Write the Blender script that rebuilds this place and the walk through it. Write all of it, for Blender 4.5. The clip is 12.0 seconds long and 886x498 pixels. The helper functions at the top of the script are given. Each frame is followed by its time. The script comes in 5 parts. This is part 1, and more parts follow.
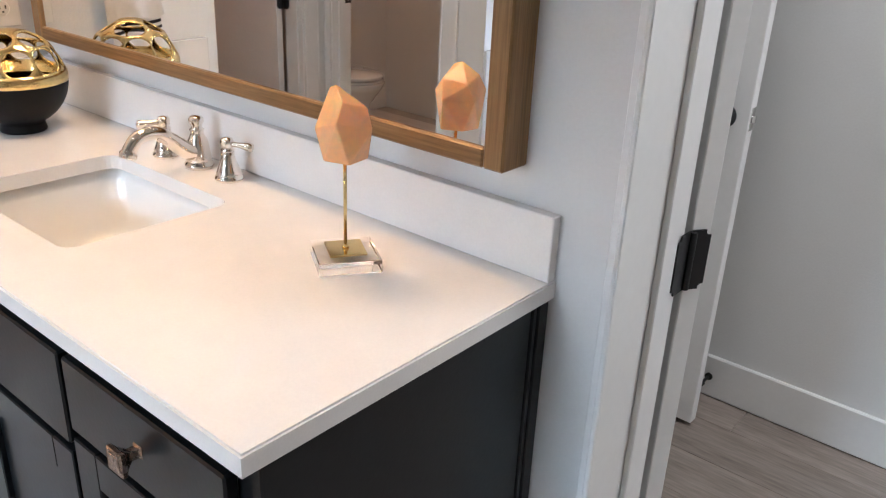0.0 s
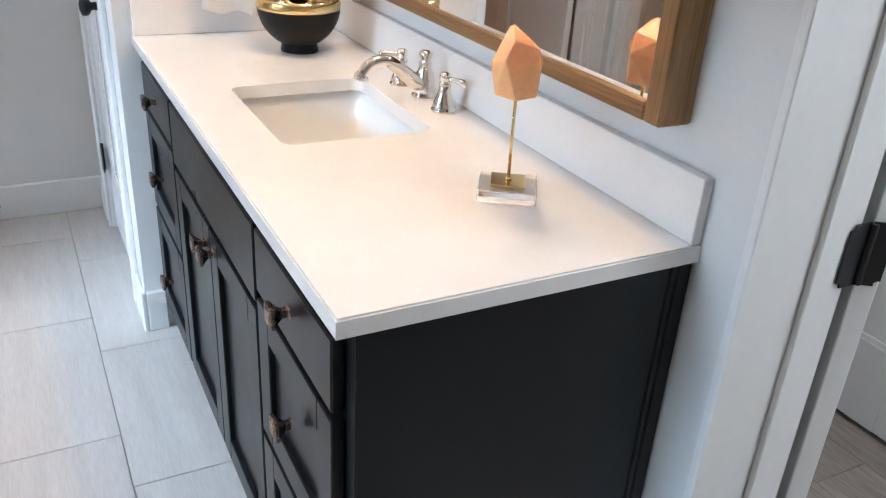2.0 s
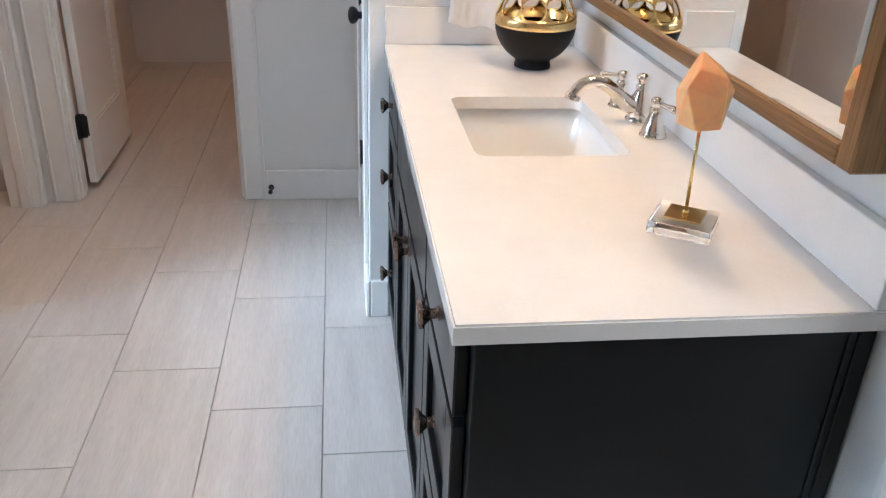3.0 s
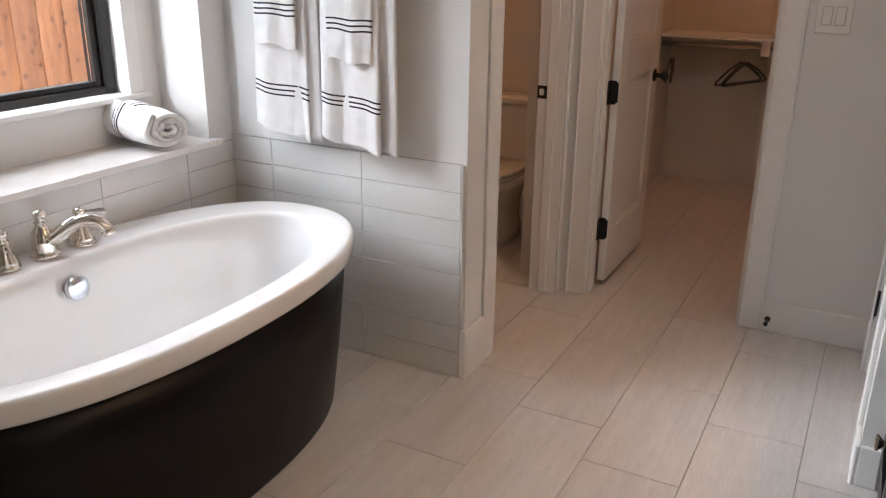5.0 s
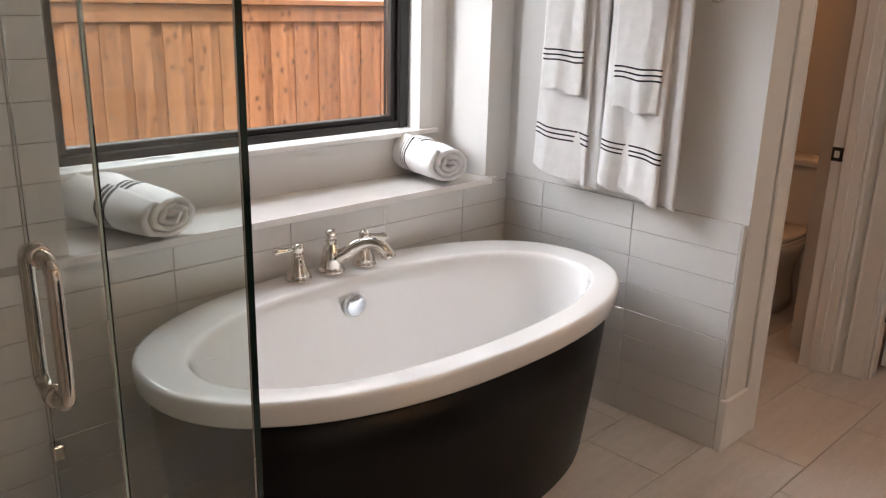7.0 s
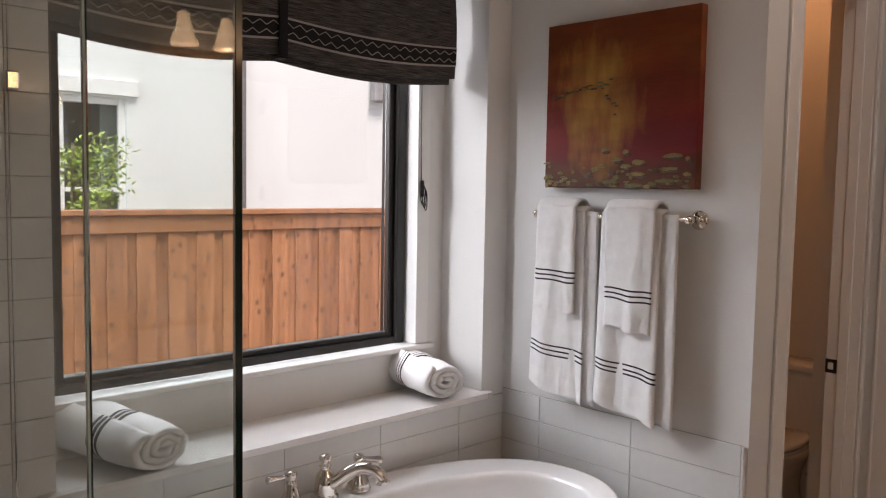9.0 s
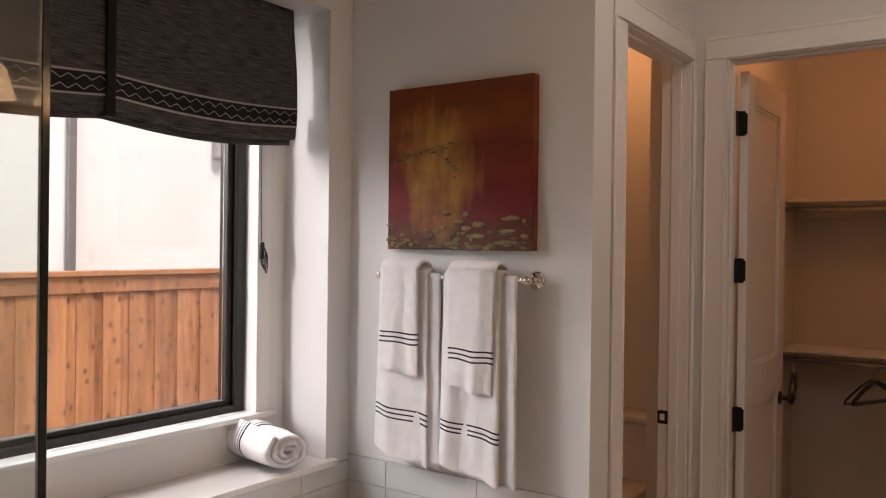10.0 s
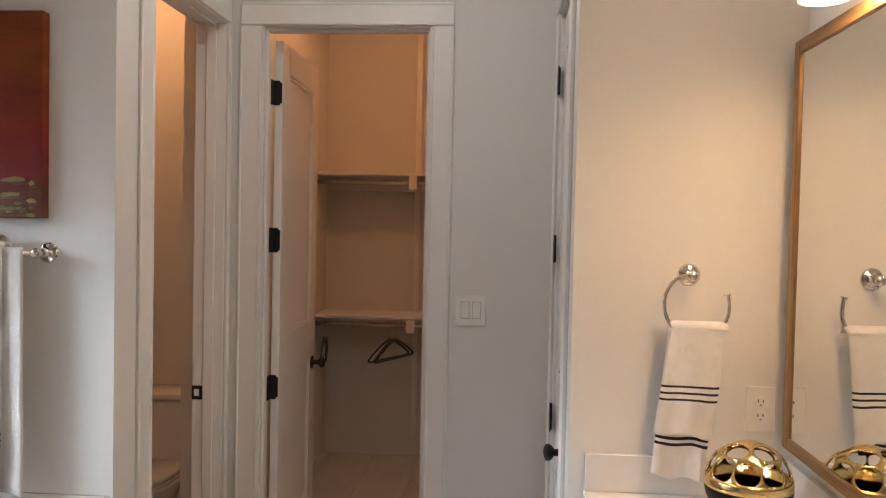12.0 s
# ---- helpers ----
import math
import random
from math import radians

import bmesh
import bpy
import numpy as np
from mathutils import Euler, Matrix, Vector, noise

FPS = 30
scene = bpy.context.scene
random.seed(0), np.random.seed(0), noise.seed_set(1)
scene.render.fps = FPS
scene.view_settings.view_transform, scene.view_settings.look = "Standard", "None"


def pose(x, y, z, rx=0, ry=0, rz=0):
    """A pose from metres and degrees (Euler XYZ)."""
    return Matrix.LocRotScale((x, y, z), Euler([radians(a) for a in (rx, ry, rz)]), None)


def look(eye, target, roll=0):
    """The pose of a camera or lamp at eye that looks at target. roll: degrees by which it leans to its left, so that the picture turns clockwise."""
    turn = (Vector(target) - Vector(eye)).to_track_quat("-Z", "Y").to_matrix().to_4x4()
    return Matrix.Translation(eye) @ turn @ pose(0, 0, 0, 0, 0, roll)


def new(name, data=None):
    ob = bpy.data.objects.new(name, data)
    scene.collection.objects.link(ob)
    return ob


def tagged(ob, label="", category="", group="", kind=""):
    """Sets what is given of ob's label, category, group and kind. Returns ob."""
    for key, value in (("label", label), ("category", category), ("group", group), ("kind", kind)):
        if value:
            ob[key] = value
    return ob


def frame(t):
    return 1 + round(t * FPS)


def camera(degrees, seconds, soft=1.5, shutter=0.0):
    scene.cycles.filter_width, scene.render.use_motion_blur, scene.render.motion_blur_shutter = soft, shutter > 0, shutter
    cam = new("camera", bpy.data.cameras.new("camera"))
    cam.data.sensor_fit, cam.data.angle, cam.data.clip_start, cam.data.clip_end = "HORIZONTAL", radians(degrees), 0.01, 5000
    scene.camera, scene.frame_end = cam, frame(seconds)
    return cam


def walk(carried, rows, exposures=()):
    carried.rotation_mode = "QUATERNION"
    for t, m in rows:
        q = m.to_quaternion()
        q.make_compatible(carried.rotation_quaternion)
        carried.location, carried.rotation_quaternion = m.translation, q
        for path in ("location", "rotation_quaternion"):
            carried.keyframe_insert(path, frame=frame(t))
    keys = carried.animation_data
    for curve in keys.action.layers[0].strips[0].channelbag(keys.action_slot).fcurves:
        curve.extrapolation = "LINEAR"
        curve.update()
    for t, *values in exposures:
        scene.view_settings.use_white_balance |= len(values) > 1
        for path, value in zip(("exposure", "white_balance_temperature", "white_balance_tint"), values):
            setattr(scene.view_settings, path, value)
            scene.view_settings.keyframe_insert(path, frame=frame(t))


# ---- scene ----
cam = camera(56.5, 12.0, soft=1.15)
PATH = [
    (0, (-0.959, -0.574, 1.423), (0.458, 0.589, 0.624), 2.6),
    (0.5, (-0.93, -0.634, 1.431), (0.262, 0.757, 0.629), 2.5),
    (1, (-0.931, -0.74, 1.428), (0.082, 0.771, 0.595), 3.1),
    (1.5, (-0.914, -0.807, 1.415), (0.002, 0.741, 0.54), 2.9),
    (2, (-0.857, -0.784, 1.414), (0.001, 0.785, 0.518), 3.7),
    (2.5, (-0.802, -0.793, 1.411), (-0.181, 0.883, 0.512), 3.8),
    (3, (-0.699, -0.843, 1.424), (-0.456, 0.932, 0.534), 2.3),
    (3.5, (-0.671, -0.865, 1.441), (-0.792, 0.946, 0.602), 0.6),
    (3.7, (-0.666, -0.864, 1.439), (-0.926, 0.947, 0.631), 0.3),
    (5.3, (-0.739, -0.922, 1.497), (-1.729, 0.687, 0.841), 0.6),
    (5.5, (-0.746, -0.921, 1.494), (-1.809, 0.645, 0.848), 0.6),
    (6, (-0.771, -0.947, 1.488), (-1.98, 0.52, 0.866), 1.6),
    (6.5, (-0.798, -0.959, 1.479), (-2.106, 0.424, 0.866), 2.1),
    (6.7, (-0.796, -0.958, 1.478), (-2.132, 0.398, 0.864), 2.0),
    (8.3, (-0.798, -0.929, 1.591), (-2.257, 0.402, 1.277), 1.7),
    (8.5, (-0.788, -0.944, 1.594), (-2.248, 0.397, 1.329), 1.7),
    (9, (-0.787, -0.951, 1.614), (-2.212, 0.443, 1.465), 1.0),
    (9.5, (-0.785, -0.934, 1.629), (-2.096, 0.575, 1.573), 0.7),
    (10, (-0.786, -0.912, 1.635), (-1.942, 0.72, 1.627), 0.7),
    (10.5, (-0.818, -0.895, 1.646), (-1.812, 0.84, 1.626), 0.5),
    (11, (-0.798, -0.849, 1.663), (-1.565, 0.998, 1.612), 0.7),
    (11.5, (-0.801, -0.813, 1.651), (-1.292, 1.125, 1.601), 0.9),
    (12, (-0.802, -0.781, 1.632), (-0.95, 1.212, 1.569), 1.2),
]
EXPOSURES = [(0.0, 0.80, 5700, 10), (0.5, 0.84, 5500, 8), (1.5, 0.92, 5400, 7), (2.5, 0.90, 5350, 7), (3.0, 0.80, 5450, 8), (3.7, 0.60, 5650, 12), (5.3, 0.22, 6850, 17), (6.7, 0.10, 7050, 18), (8.3, -0.40, 6850, 21), (9.5, -0.36, 7200, 22), (10.5, -0.10, 7900, 25), (11.0, 0.12, 8100, 23), (11.5, 0.18, 8000, 21), (12.0, 0.34, 6500, 13)]
walk(cam, [(t, look(eye, target, roll)) for t, eye, target, roll in PATH], EXPOSURES)

# ---- light ----
scene.view_settings.exposure = 0.0
world = bpy.data.worlds.new("sky")
scene.world = world
world.use_nodes = True
wn = world.node_tree.nodes
sky = wn.new("ShaderNodeTexSky")
sky.sky_type, sky.sun_disc = 'NISHITA', False
sky.sun_elevation, sky.sun_rotation = radians(60), radians(85)
sky.air_density, sky.dust_density = 1.2, 2.5
wn["Background"].inputs["Strength"].default_value = 0.15
world.node_tree.links.new(sky.outputs[0], wn["Background"].inputs[0])


def lamp(name, kind, m, energy, color, size=0.1, size_y=None, angle=None):
    d = bpy.data.lights.new(name, kind)
    d.energy, d.color = energy, color
    if kind == 'AREA':
        d.size = size
        if size_y:
            d.shape, d.size_y = 'RECTANGLE', size_y
    elif kind == 'SUN':
        d.angle = angle
    else:
        d.shadow_soft_size = size
    ob = new(name, d)
    ob.matrix_world = m
    return ob


WARM = (1.0, 0.60, 0.30)
lamp("sun", 'SUN', look((0, 1, 8), (-4.6, 0.6, 0)), 5.0, (1.0, 0.97, 0.93), angle=radians(20))
# three added area lamps outside, out of view, stand in for more sky light
lamp("window_sky_fill", 'AREA', look((-3.85, 0.50, 3.0), (-2.95, 0.75, 0.8)), 36, (0.80, 0.91, 1.0), 1.5, 0.6)
lamp("side_yard_sky_fill", 'AREA', look((-4.15, -3.6, 2.6), (-3.1, 1.4, 1.4)), 340, (0.84, 0.93, 1.0), 1.2, 1.6)
lamp("house_sky_fill", 'AREA', look((-7.4, -0.4, 3.75), (-1.0, 1.2, 0.7)), 430, (0.80, 0.91, 1.0), 4.0, 1.4)
lamp("closet_lamp", 'POINT', pose(-1.40, 3.75, 2.75), 6.8, (1.0, 0.42, 0.16), 0.09)
lamp("toilet_lamp", 'POINT', pose(-2.65, 2.95, 2.75), 6.0, (1.0, 0.45, 0.18), 0.09)
# unseen fill lamp added in the hall, shining through the doorway; no window there
lamp("doorway_fill_lamp", 'AREA', look((1.24, -1.75, 1.6), (-1.5, -0.6, 0.6)), 15, (1.0, 0.97, 0.93), 2.2, 2.0)
# unseen lamp added below the hall ceiling to brighten hall and jamb
lamp("hall_fill_lamp", 'AREA', look((0.76, -0.9, 2.98), (0.76, -0.9, 0)), 12, (1.0, 0.95, 0.89), 0.35)
for i in range(4):
    lamp("vanity_bulb", 'POINT', pose(-0.14, 0.5075 + i * 0.175, 2.150), 4.3, WARM, 0.030)
# two fill lamps added at the ceiling to lift floor and linen wall; no fixtures built
lamp("ceiling_fill", 'AREA', look((-1.2, 1.55, 2.99), (-1.15, 1.75, 0)), 4.5, (1.0, 0.94, 0.88), 0.14)
lamp("ceiling_fill", 'AREA', look((-1.5, 0.6, 2.99), (-1.5, 0.6, 0)), 2.5, (1.0, 0.76, 0.58), 0.14)

# ---- materials ----


def mat(name, col, rough=0.5, metal=0.0, var=0.05, scale=4.0, fine=90.0, bump=0.03, stretch=(1, 1, 1),
        coat=0.0, coat_rough=0.15, spec=0.5, rough_var=0.06, random_part=0.0, hue=None, trans=0.0, sheen=0.0, sss=0.0, bump_dist=0.002):
    m = bpy.data.materials.new(name)
    m.use_nodes = True
    n, l = m.node_tree.nodes, m.node_tree.links
    p = n["Principled BSDF"]
    p.inputs["Metallic"].default_value = metal
    p.inputs["Specular IOR Level"].default_value = spec
    p.inputs["Coat Weight"].default_value = coat
    p.inputs["Coat Roughness"].default_value = coat_rough
    p.inputs["Sheen Weight"].default_value = sheen
    p.inputs["Transmission Weight"].default_value = trans
    if sss:
        p.inputs["Subsurface Weight"].default_value = sss
        p.inputs["Subsurface Radius"].default_value = (0.03, 0.012, 0.006)
        p.inputs["Subsurface Scale"].default_value = 1.0
    tc = n.new("ShaderNodeTexCoord")
    mp = n.new("ShaderNodeMapping")
    mp.inputs["Scale"].default_value = stretch
    l.new(tc.outputs["Object"], mp.inputs[0])
    vec = mp.outputs[0]
    if random_part:
        oi = n.new("ShaderNodeObjectInfo")
        off = n.new("ShaderNodeVectorMath")
        off.operation = 'MULTIPLY_ADD'
        l.new(oi.outputs["Random"], off.inputs[0])
        off.inputs[1].default_value = (37, 91, 53)
        l.new(vec, off.inputs[2])
        vec = off.outputs[0]
    big = n.new("ShaderNodeTexNoise")
    big.inputs["Scale"].default_value, big.inputs["Detail"].default_value = scale, 4
    small = n.new("ShaderNodeTexNoise")
    small.inputs["Scale"].default_value, small.inputs["Detail"].default_value = fine, 3
    l.new(vec, big.inputs["Vector"])
    l.new(vec, small.inputs["Vector"])
    mix = n.new("ShaderNodeMath")
    mix.operation = 'MULTIPLY_ADD'
    l.new(small.outputs[0], mix.inputs[0])
    mix.inputs[1].default_value = 0.5
    half = n.new("ShaderNodeMath")
    half.operation = 'MULTIPLY'
    half.inputs[1].default_value = 0.5
    l.new(big.outputs[0], half.inputs[0])
    l.new(half.outputs[0], mix.inputs[2])
    ramp = n.new("ShaderNodeValToRGB")
    c2 = hue or col
    ramp.color_ramp.elements[0].position, ramp.color_ramp.elements[1].position = 0.3, 0.7
    ramp.color_ramp.elements[0].color = tuple(max(0, c * (1 - 1.6 * var)) for c in c2) + (1,)
    ramp.color_ramp.elements[1].color = tuple(min(1, c * (1 + var)) for c in col) + (1,)
    l.new(mix.outputs[0], ramp.inputs[0])
    colour = ramp.outputs[0]
    if random_part:
        hs = n.new("ShaderNodeHueSaturation")
        mr = n.new("ShaderNodeMapRange")
        mr.inputs[3].default_value, mr.inputs[4].default_value = 1 - random_part, 1 + random_part
        l.new(oi.outputs["Random"], mr.inputs[0])
        l.new(mr.outputs[0], hs.inputs["Value"])
        l.new(colour, hs.inputs["Color"])
        colour = hs.outputs[0]
    l.new(colour, p.inputs["Base Color"])
    rr = n.new("ShaderNodeMapRange")
    rr.inputs[3].default_value, rr.inputs[4].default_value = max(0.01, rough - rough_var), min(1, rough + rough_var)
    l.new(big.outputs[0], rr.inputs[0])
    l.new(rr.outputs[0], p.inputs["Roughness"])
    if bump:
        b = n.new("ShaderNodeBump")
        b.inputs["Strength"].default_value, b.inputs["Distance"].default_value = bump, bump_dist
        l.new(small.outputs[0], b.inputs["Height"])
        l.new(b.outputs[0], p.inputs["Normal"])
    return m


PAINT = mat("wall_paint", (0.74, 0.73, 0.71), 0.62, var=0.02, scale=1.3, fine=160, bump=0.25)
CEIL = mat("ceiling_paint", (0.78, 0.77, 0.75), 0.75, var=0.02, fine=140, bump=0.3)
TRIM = mat("trim_paint", (0.80, 0.79, 0.77), 0.32, var=0.02, scale=2, fine=60, bump=0.05)
QUARTZ = mat("quartz", (0.79, 0.76, 0.73), 0.22, var=0.03, scale=14, fine=260, bump=0.0, coat=0.6, coat_rough=0.05)
PORCELAIN = mat("porcelain", (0.84, 0.83, 0.81), 0.08, var=0.01, bump=0.0, coat=0.8, coat_rough=0.03, rough_var=0.02)
ACRYLIC = mat("tub_acrylic", (0.80, 0.79, 0.78), 0.16, var=0.012, scale=3, bump=0.0, coat=1.0, coat_rough=0.025, rough_var=0.02)
TUBSKIRT = mat("tub_skirt_black", (0.005, 0.0045, 0.0045), 0.38, spec=0.2, var=0.25, scale=5, fine=140, bump=0.04)
CABINET = mat("charcoal_cabinet_paint", (0.0075, 0.0088, 0.0098), 0.30, spec=0.28, var=0.08, scale=6, fine=120, bump=0.06)
NICKEL = mat("polished_nickel", (0.78, 0.72, 0.65), 0.09, 1.0, var=0.02, bump=0.0, rough_var=0.03)
BRONZE = mat("aged_nickel_knob", (0.42, 0.34, 0.29), 0.26, 1.0, var=0.25, scale=60, fine=300, bump=0.08)
BLACKMETAL = mat("black_metal", (0.012, 0.012, 0.013), 0.42, 0.3, var=0.1, bump=0.05)
GOLD = mat("gold_leaf", (0.84, 0.62, 0.27), 0.16, 1.0, var=0.10, scale=25, fine=120, bump=0.10, rough_var=0.08)
BRASS = mat("brass", (0.80, 0.60, 0.26), 0.15, 1.0, var=0.05, bump=0.0)
MATTEBLACK = mat("matte_black_ceramic", (0.007, 0.0065, 0.0065), 0.45, spec=0.2, var=0.1, fine=200, bump=0.08)
FRAMEGOLD = mat("bronze_gold_frame", (0.31, 0.18, 0.078), 0.38, 0.6, var=0.30, scale=3, fine=14, bump=0.35, stretch=(16, 0.6, 16))
FRAMEGOLDUP = mat("bronze_gold_frame_upright", (0.31, 0.18, 0.078), 0.38, 0.6, var=0.30, scale=3, fine=14, bump=0.35, stretch=(16, 16, 0.6))
SALT = mat("pink_salt_crystal", (1.0, 0.46, 0.19), 0.22, var=0.12, scale=22, fine=90, bump=0.10, hue=(0.98, 0.56, 0.29), sss=0.6, bump_dist=0.004)
MIRROR = mat("mirror_glass", (0.86, 0.87, 0.86), 0.012, 1.0, var=0.0, bump=0.0, rough_var=0.004)
# chrome whose colour holds the blue cast of reflected window light
BLUECASTCHROME = mat("chrome_with_window_cast", (0.80, 0.84, 0.90), 0.12, 1.0, var=0.02, bump=0.0)
CHROME = mat("chrome_rod", (0.75, 0.74, 0.72), 0.15, 1.0, var=0.03, bump=0.0)
TERRY = mat("white_terry", (0.84, 0.82, 0.80), 0.95, var=0.06, scale=30, fine=420, bump=0.9, sheen=0.4, bump_dist=0.004)
STRIPE = mat("black_stripe_thread", (0.016, 0.016, 0.02), 0.9, var=0.2, fine=500, bump=0.5)
WALLTILE = mat("wall_tile_glaze", (0.72, 0.71, 0.69), 0.12, var=0.02, scale=7, fine=40, bump=0.04, random_part=0.025, coat=0.3)
GROUT = mat("grout", (0.45, 0.43, 0.41), 0.85, var=0.1, scale=20, fine=300, bump=0.4)
FLOORGROUT = mat("floor_grout", (0.45, 0.43, 0.40), 0.9, var=0.1, scale=20, fine=300, bump=0.4)
FLOORTILE = mat("linen_floor_tile", (0.60, 0.57, 0.54), 0.34, var=0.10, scale=3.0, fine=26, bump=0.06, stretch=(9, 0.8, 1), random_part=0.03)
WOODFLOOR = mat("grey_brown_plank", (0.29, 0.24, 0.205), 0.42, var=0.26, scale=2.5, fine=18, bump=0.10, stretch=(7, 0.7, 1), random_part=0.10)
STUCCO = mat("white_stucco", (0.76, 0.78, 0.77), 0.9, var=0.03, scale=1.5, fine=60, bump=0.3)
WINFRAME = mat("dark_bronze_window", (0.018, 0.015, 0.013), 0.4, 0.2, var=0.1, bump=0.03)
VINYL = mat("white_vinyl", (0.80, 0.80, 0.78), 0.4, var=0.02)
GROUND = mat("side_yard_gravel", (0.24, 0.21, 0.18), 0.95, var=0.3, scale=8, fine=120, bump=0.8)
LEAF = mat("leaf_green", (0.25, 0.38, 0.045), 0.55, var=0.35, scale=6, fine=40, hue=(0.36, 0.42, 0.05))
BARK = mat("bark", (0.14, 0.10, 0.07), 0.9, var=0.3, fine=60, bump=0.5)
HANGER = mat("black_velvet", (0.012, 0.011, 0.012), 0.85, sheen=0.5)
SOCKET = mat("white_plastic", (0.80, 0.79, 0.76), 0.3, var=0.01, bump=0.0)
SLOTSHADE = mat("slot_shade", (0.03, 0.03, 0.03), 0.6, var=0.0, bump=0.0)
RUBBER = mat("black_rubber", (0.02, 0.02, 0.02), 0.7)


def cedar():
    """Stained cedar with long grain and scattered dark knots."""
    m = mat("cedar_fence", (0.38, 0.165, 0.070), 0.72, var=0.30, scale=2.2, fine=24, bump=0.3, stretch=(9, 9, 0.8), random_part=0.16, hue=(0.30, 0.115, 0.05))
    n, l = m.node_tree.nodes, m.node_tree.links
    p = n["Principled BSDF"]
    tc = n.new("ShaderNodeTexCoord")
    mp = n.new("ShaderNodeMapping")
    mp.inputs["Scale"].default_value = (1, 1.0, 0.75)
    oi = n.new("ShaderNodeObjectInfo")
    off = n.new("ShaderNodeVectorMath")
    off.operation = 'MULTIPLY_ADD'
    off.inputs[1].default_value = (13, 29, 71)
    l.new(oi.outputs["Random"], off.inputs[0])
    l.new(tc.outputs["Object"], mp.inputs[0])
    l.new(mp.outputs[0], off.inputs[2])
    v = n.new("ShaderNodeTexVoronoi")
    v.inputs["Scale"].default_value = 7.5
    v.voronoi_dimensions = '2D'
    sp_ = n.new("ShaderNodeSeparateXYZ")
    cb_ = n.new("ShaderNodeCombineXYZ")
    l.new(off.outputs[0], sp_.inputs[0])
    l.new(sp_.outputs[1], cb_.inputs[0])
    l.new(sp_.outputs[2], cb_.inputs[1])
    l.new(cb_.outputs[0], v.inputs["Vector"])
    r = n.new("ShaderNodeMapRange")
    r.inputs[1].default_value, r.inputs[2].default_value, r.inputs[3].default_value, r.inputs[4].default_value = 0.06, 0.15, 0.85, 0.0
    l.new(v.outputs["Distance"], r.inputs[0])
    mx = n.new("ShaderNodeMix")
    mx.data_type = 'RGBA'
    old = p.inputs["Base Color"].links[0].from_socket
    l.new(r.outputs[0], mx.inputs[0])
    l.new(old, mx.inputs[6])
    mx.inputs[7].default_value = (0.09, 0.035, 0.018, 1)
    l.new(mx.outputs[2], p.inputs["Base Color"])
    return m


CEDAR = cedar()


def glass(name, col, rough=0.0, ior=1.45):
    m = bpy.data.materials.new(name)
    m.use_nodes = True
    n, l = m.node_tree.nodes, m.node_tree.links
    p = n["Principled BSDF"]
    p.inputs["Base Color"].default_value = (*col, 1)
    p.inputs["Transmission Weight"].default_value = 1.0
    p.inputs["Roughness"].default_value, p.inputs["IOR"].default_value = rough, ior
    return m


GLASS = glass("clear_glass", (0.97, 0.985, 0.98))
SHOWERGLASS = glass("shower_glass", (0.935, 0.972, 0.957), 0.0, 1.36)
ACRYLICBLOCK = glass("clear_acrylic", (0.99, 0.99, 0.99), 0.02, 1.24)
GLASSEDGE = mat("dark_glass_edge", (0.012, 0.026, 0.022), 0.12, var=0.1, bump=0.0)
GLASSBRIGHT = mat("polished_glass_edge", (0.42, 0.56, 0.50), 0.10, var=0.05, bump=0.0)


def emit(name, col, strength):
    m = bpy.data.materials.new(name)
    m.use_nodes = True
    p = m.node_tree.nodes["Principled BSDF"]
    p.inputs["Base Color"].default_value = (0.8, 0.78, 0.74, 1)
    p.inputs["Emission Color"].default_value = (*col, 1)
    p.inputs["Emission Strength"].default_value = strength
    return m


SHADE = emit("lit_frosted_shade", (1.0, 0.67, 0.37), 9.0)

# ---- builders ----
LOC = {}


def thing(name, loc, label, category, group="", kind=""):
    ob = new(name)
    ob.location = loc
    ob.empty_display_size = 0.05
    LOC[ob] = Vector(loc)
    return tagged(ob, label, category, group, kind)


def part(name, bm, material, parent=None, label="", smooth=False):
    """Links a bmesh given in world metres as one mesh, under a thing or a part."""
    me = bpy.data.meshes.new(name)
    bmesh.ops.recalc_face_normals(bm, faces=bm.faces)
    if parent is not None:
        bmesh.ops.translate(bm, vec=-LOC[parent], verts=bm.verts)
    for fc in bm.faces:
        fc.smooth = smooth
    bm.to_mesh(me)
    bm.free()
    for m in (material if isinstance(material, (list, tuple)) else (material,)):
        me.materials.append(m)
    ob = new(name, me)
    LOC[ob] = LOC[parent] if parent is not None else Vector((0, 0, 0))
    ob.parent = parent
    if label:
        tagged(ob, label)
    return ob


def box(bm, x0, x1, y0, y1, z0, z1, bevel=0.0, seg=1, m=None):
    vs = bmesh.ops.create_cube(bm, size=1)["verts"]
    t = Matrix.Translation(((x0 + x1) / 2, (y0 + y1) / 2, (z0 + z1) / 2)) @ Matrix.Diagonal((x1 - x0, y1 - y0, z1 - z0, 1))
    bmesh.ops.transform(bm, matrix=t, verts=vs)
    if bevel:
        es = {e for v in vs for e in v.link_edges}
        r = bmesh.ops.bevel(bm, geom=list(es), offset=bevel, segments=seg, affect='EDGES', profile=0.5)
        vs = list({v for fc in r["faces"] for v in fc.verts} | {v for v in vs if v.is_valid})
    if m is not None:
        bmesh.ops.transform(bm, matrix=m, verts=vs)
    return vs


def boxes(rows, bevel=0.0):
    bm = bmesh.new()
    for r in rows:
        box(bm, *r, bevel=bevel)
    return bm


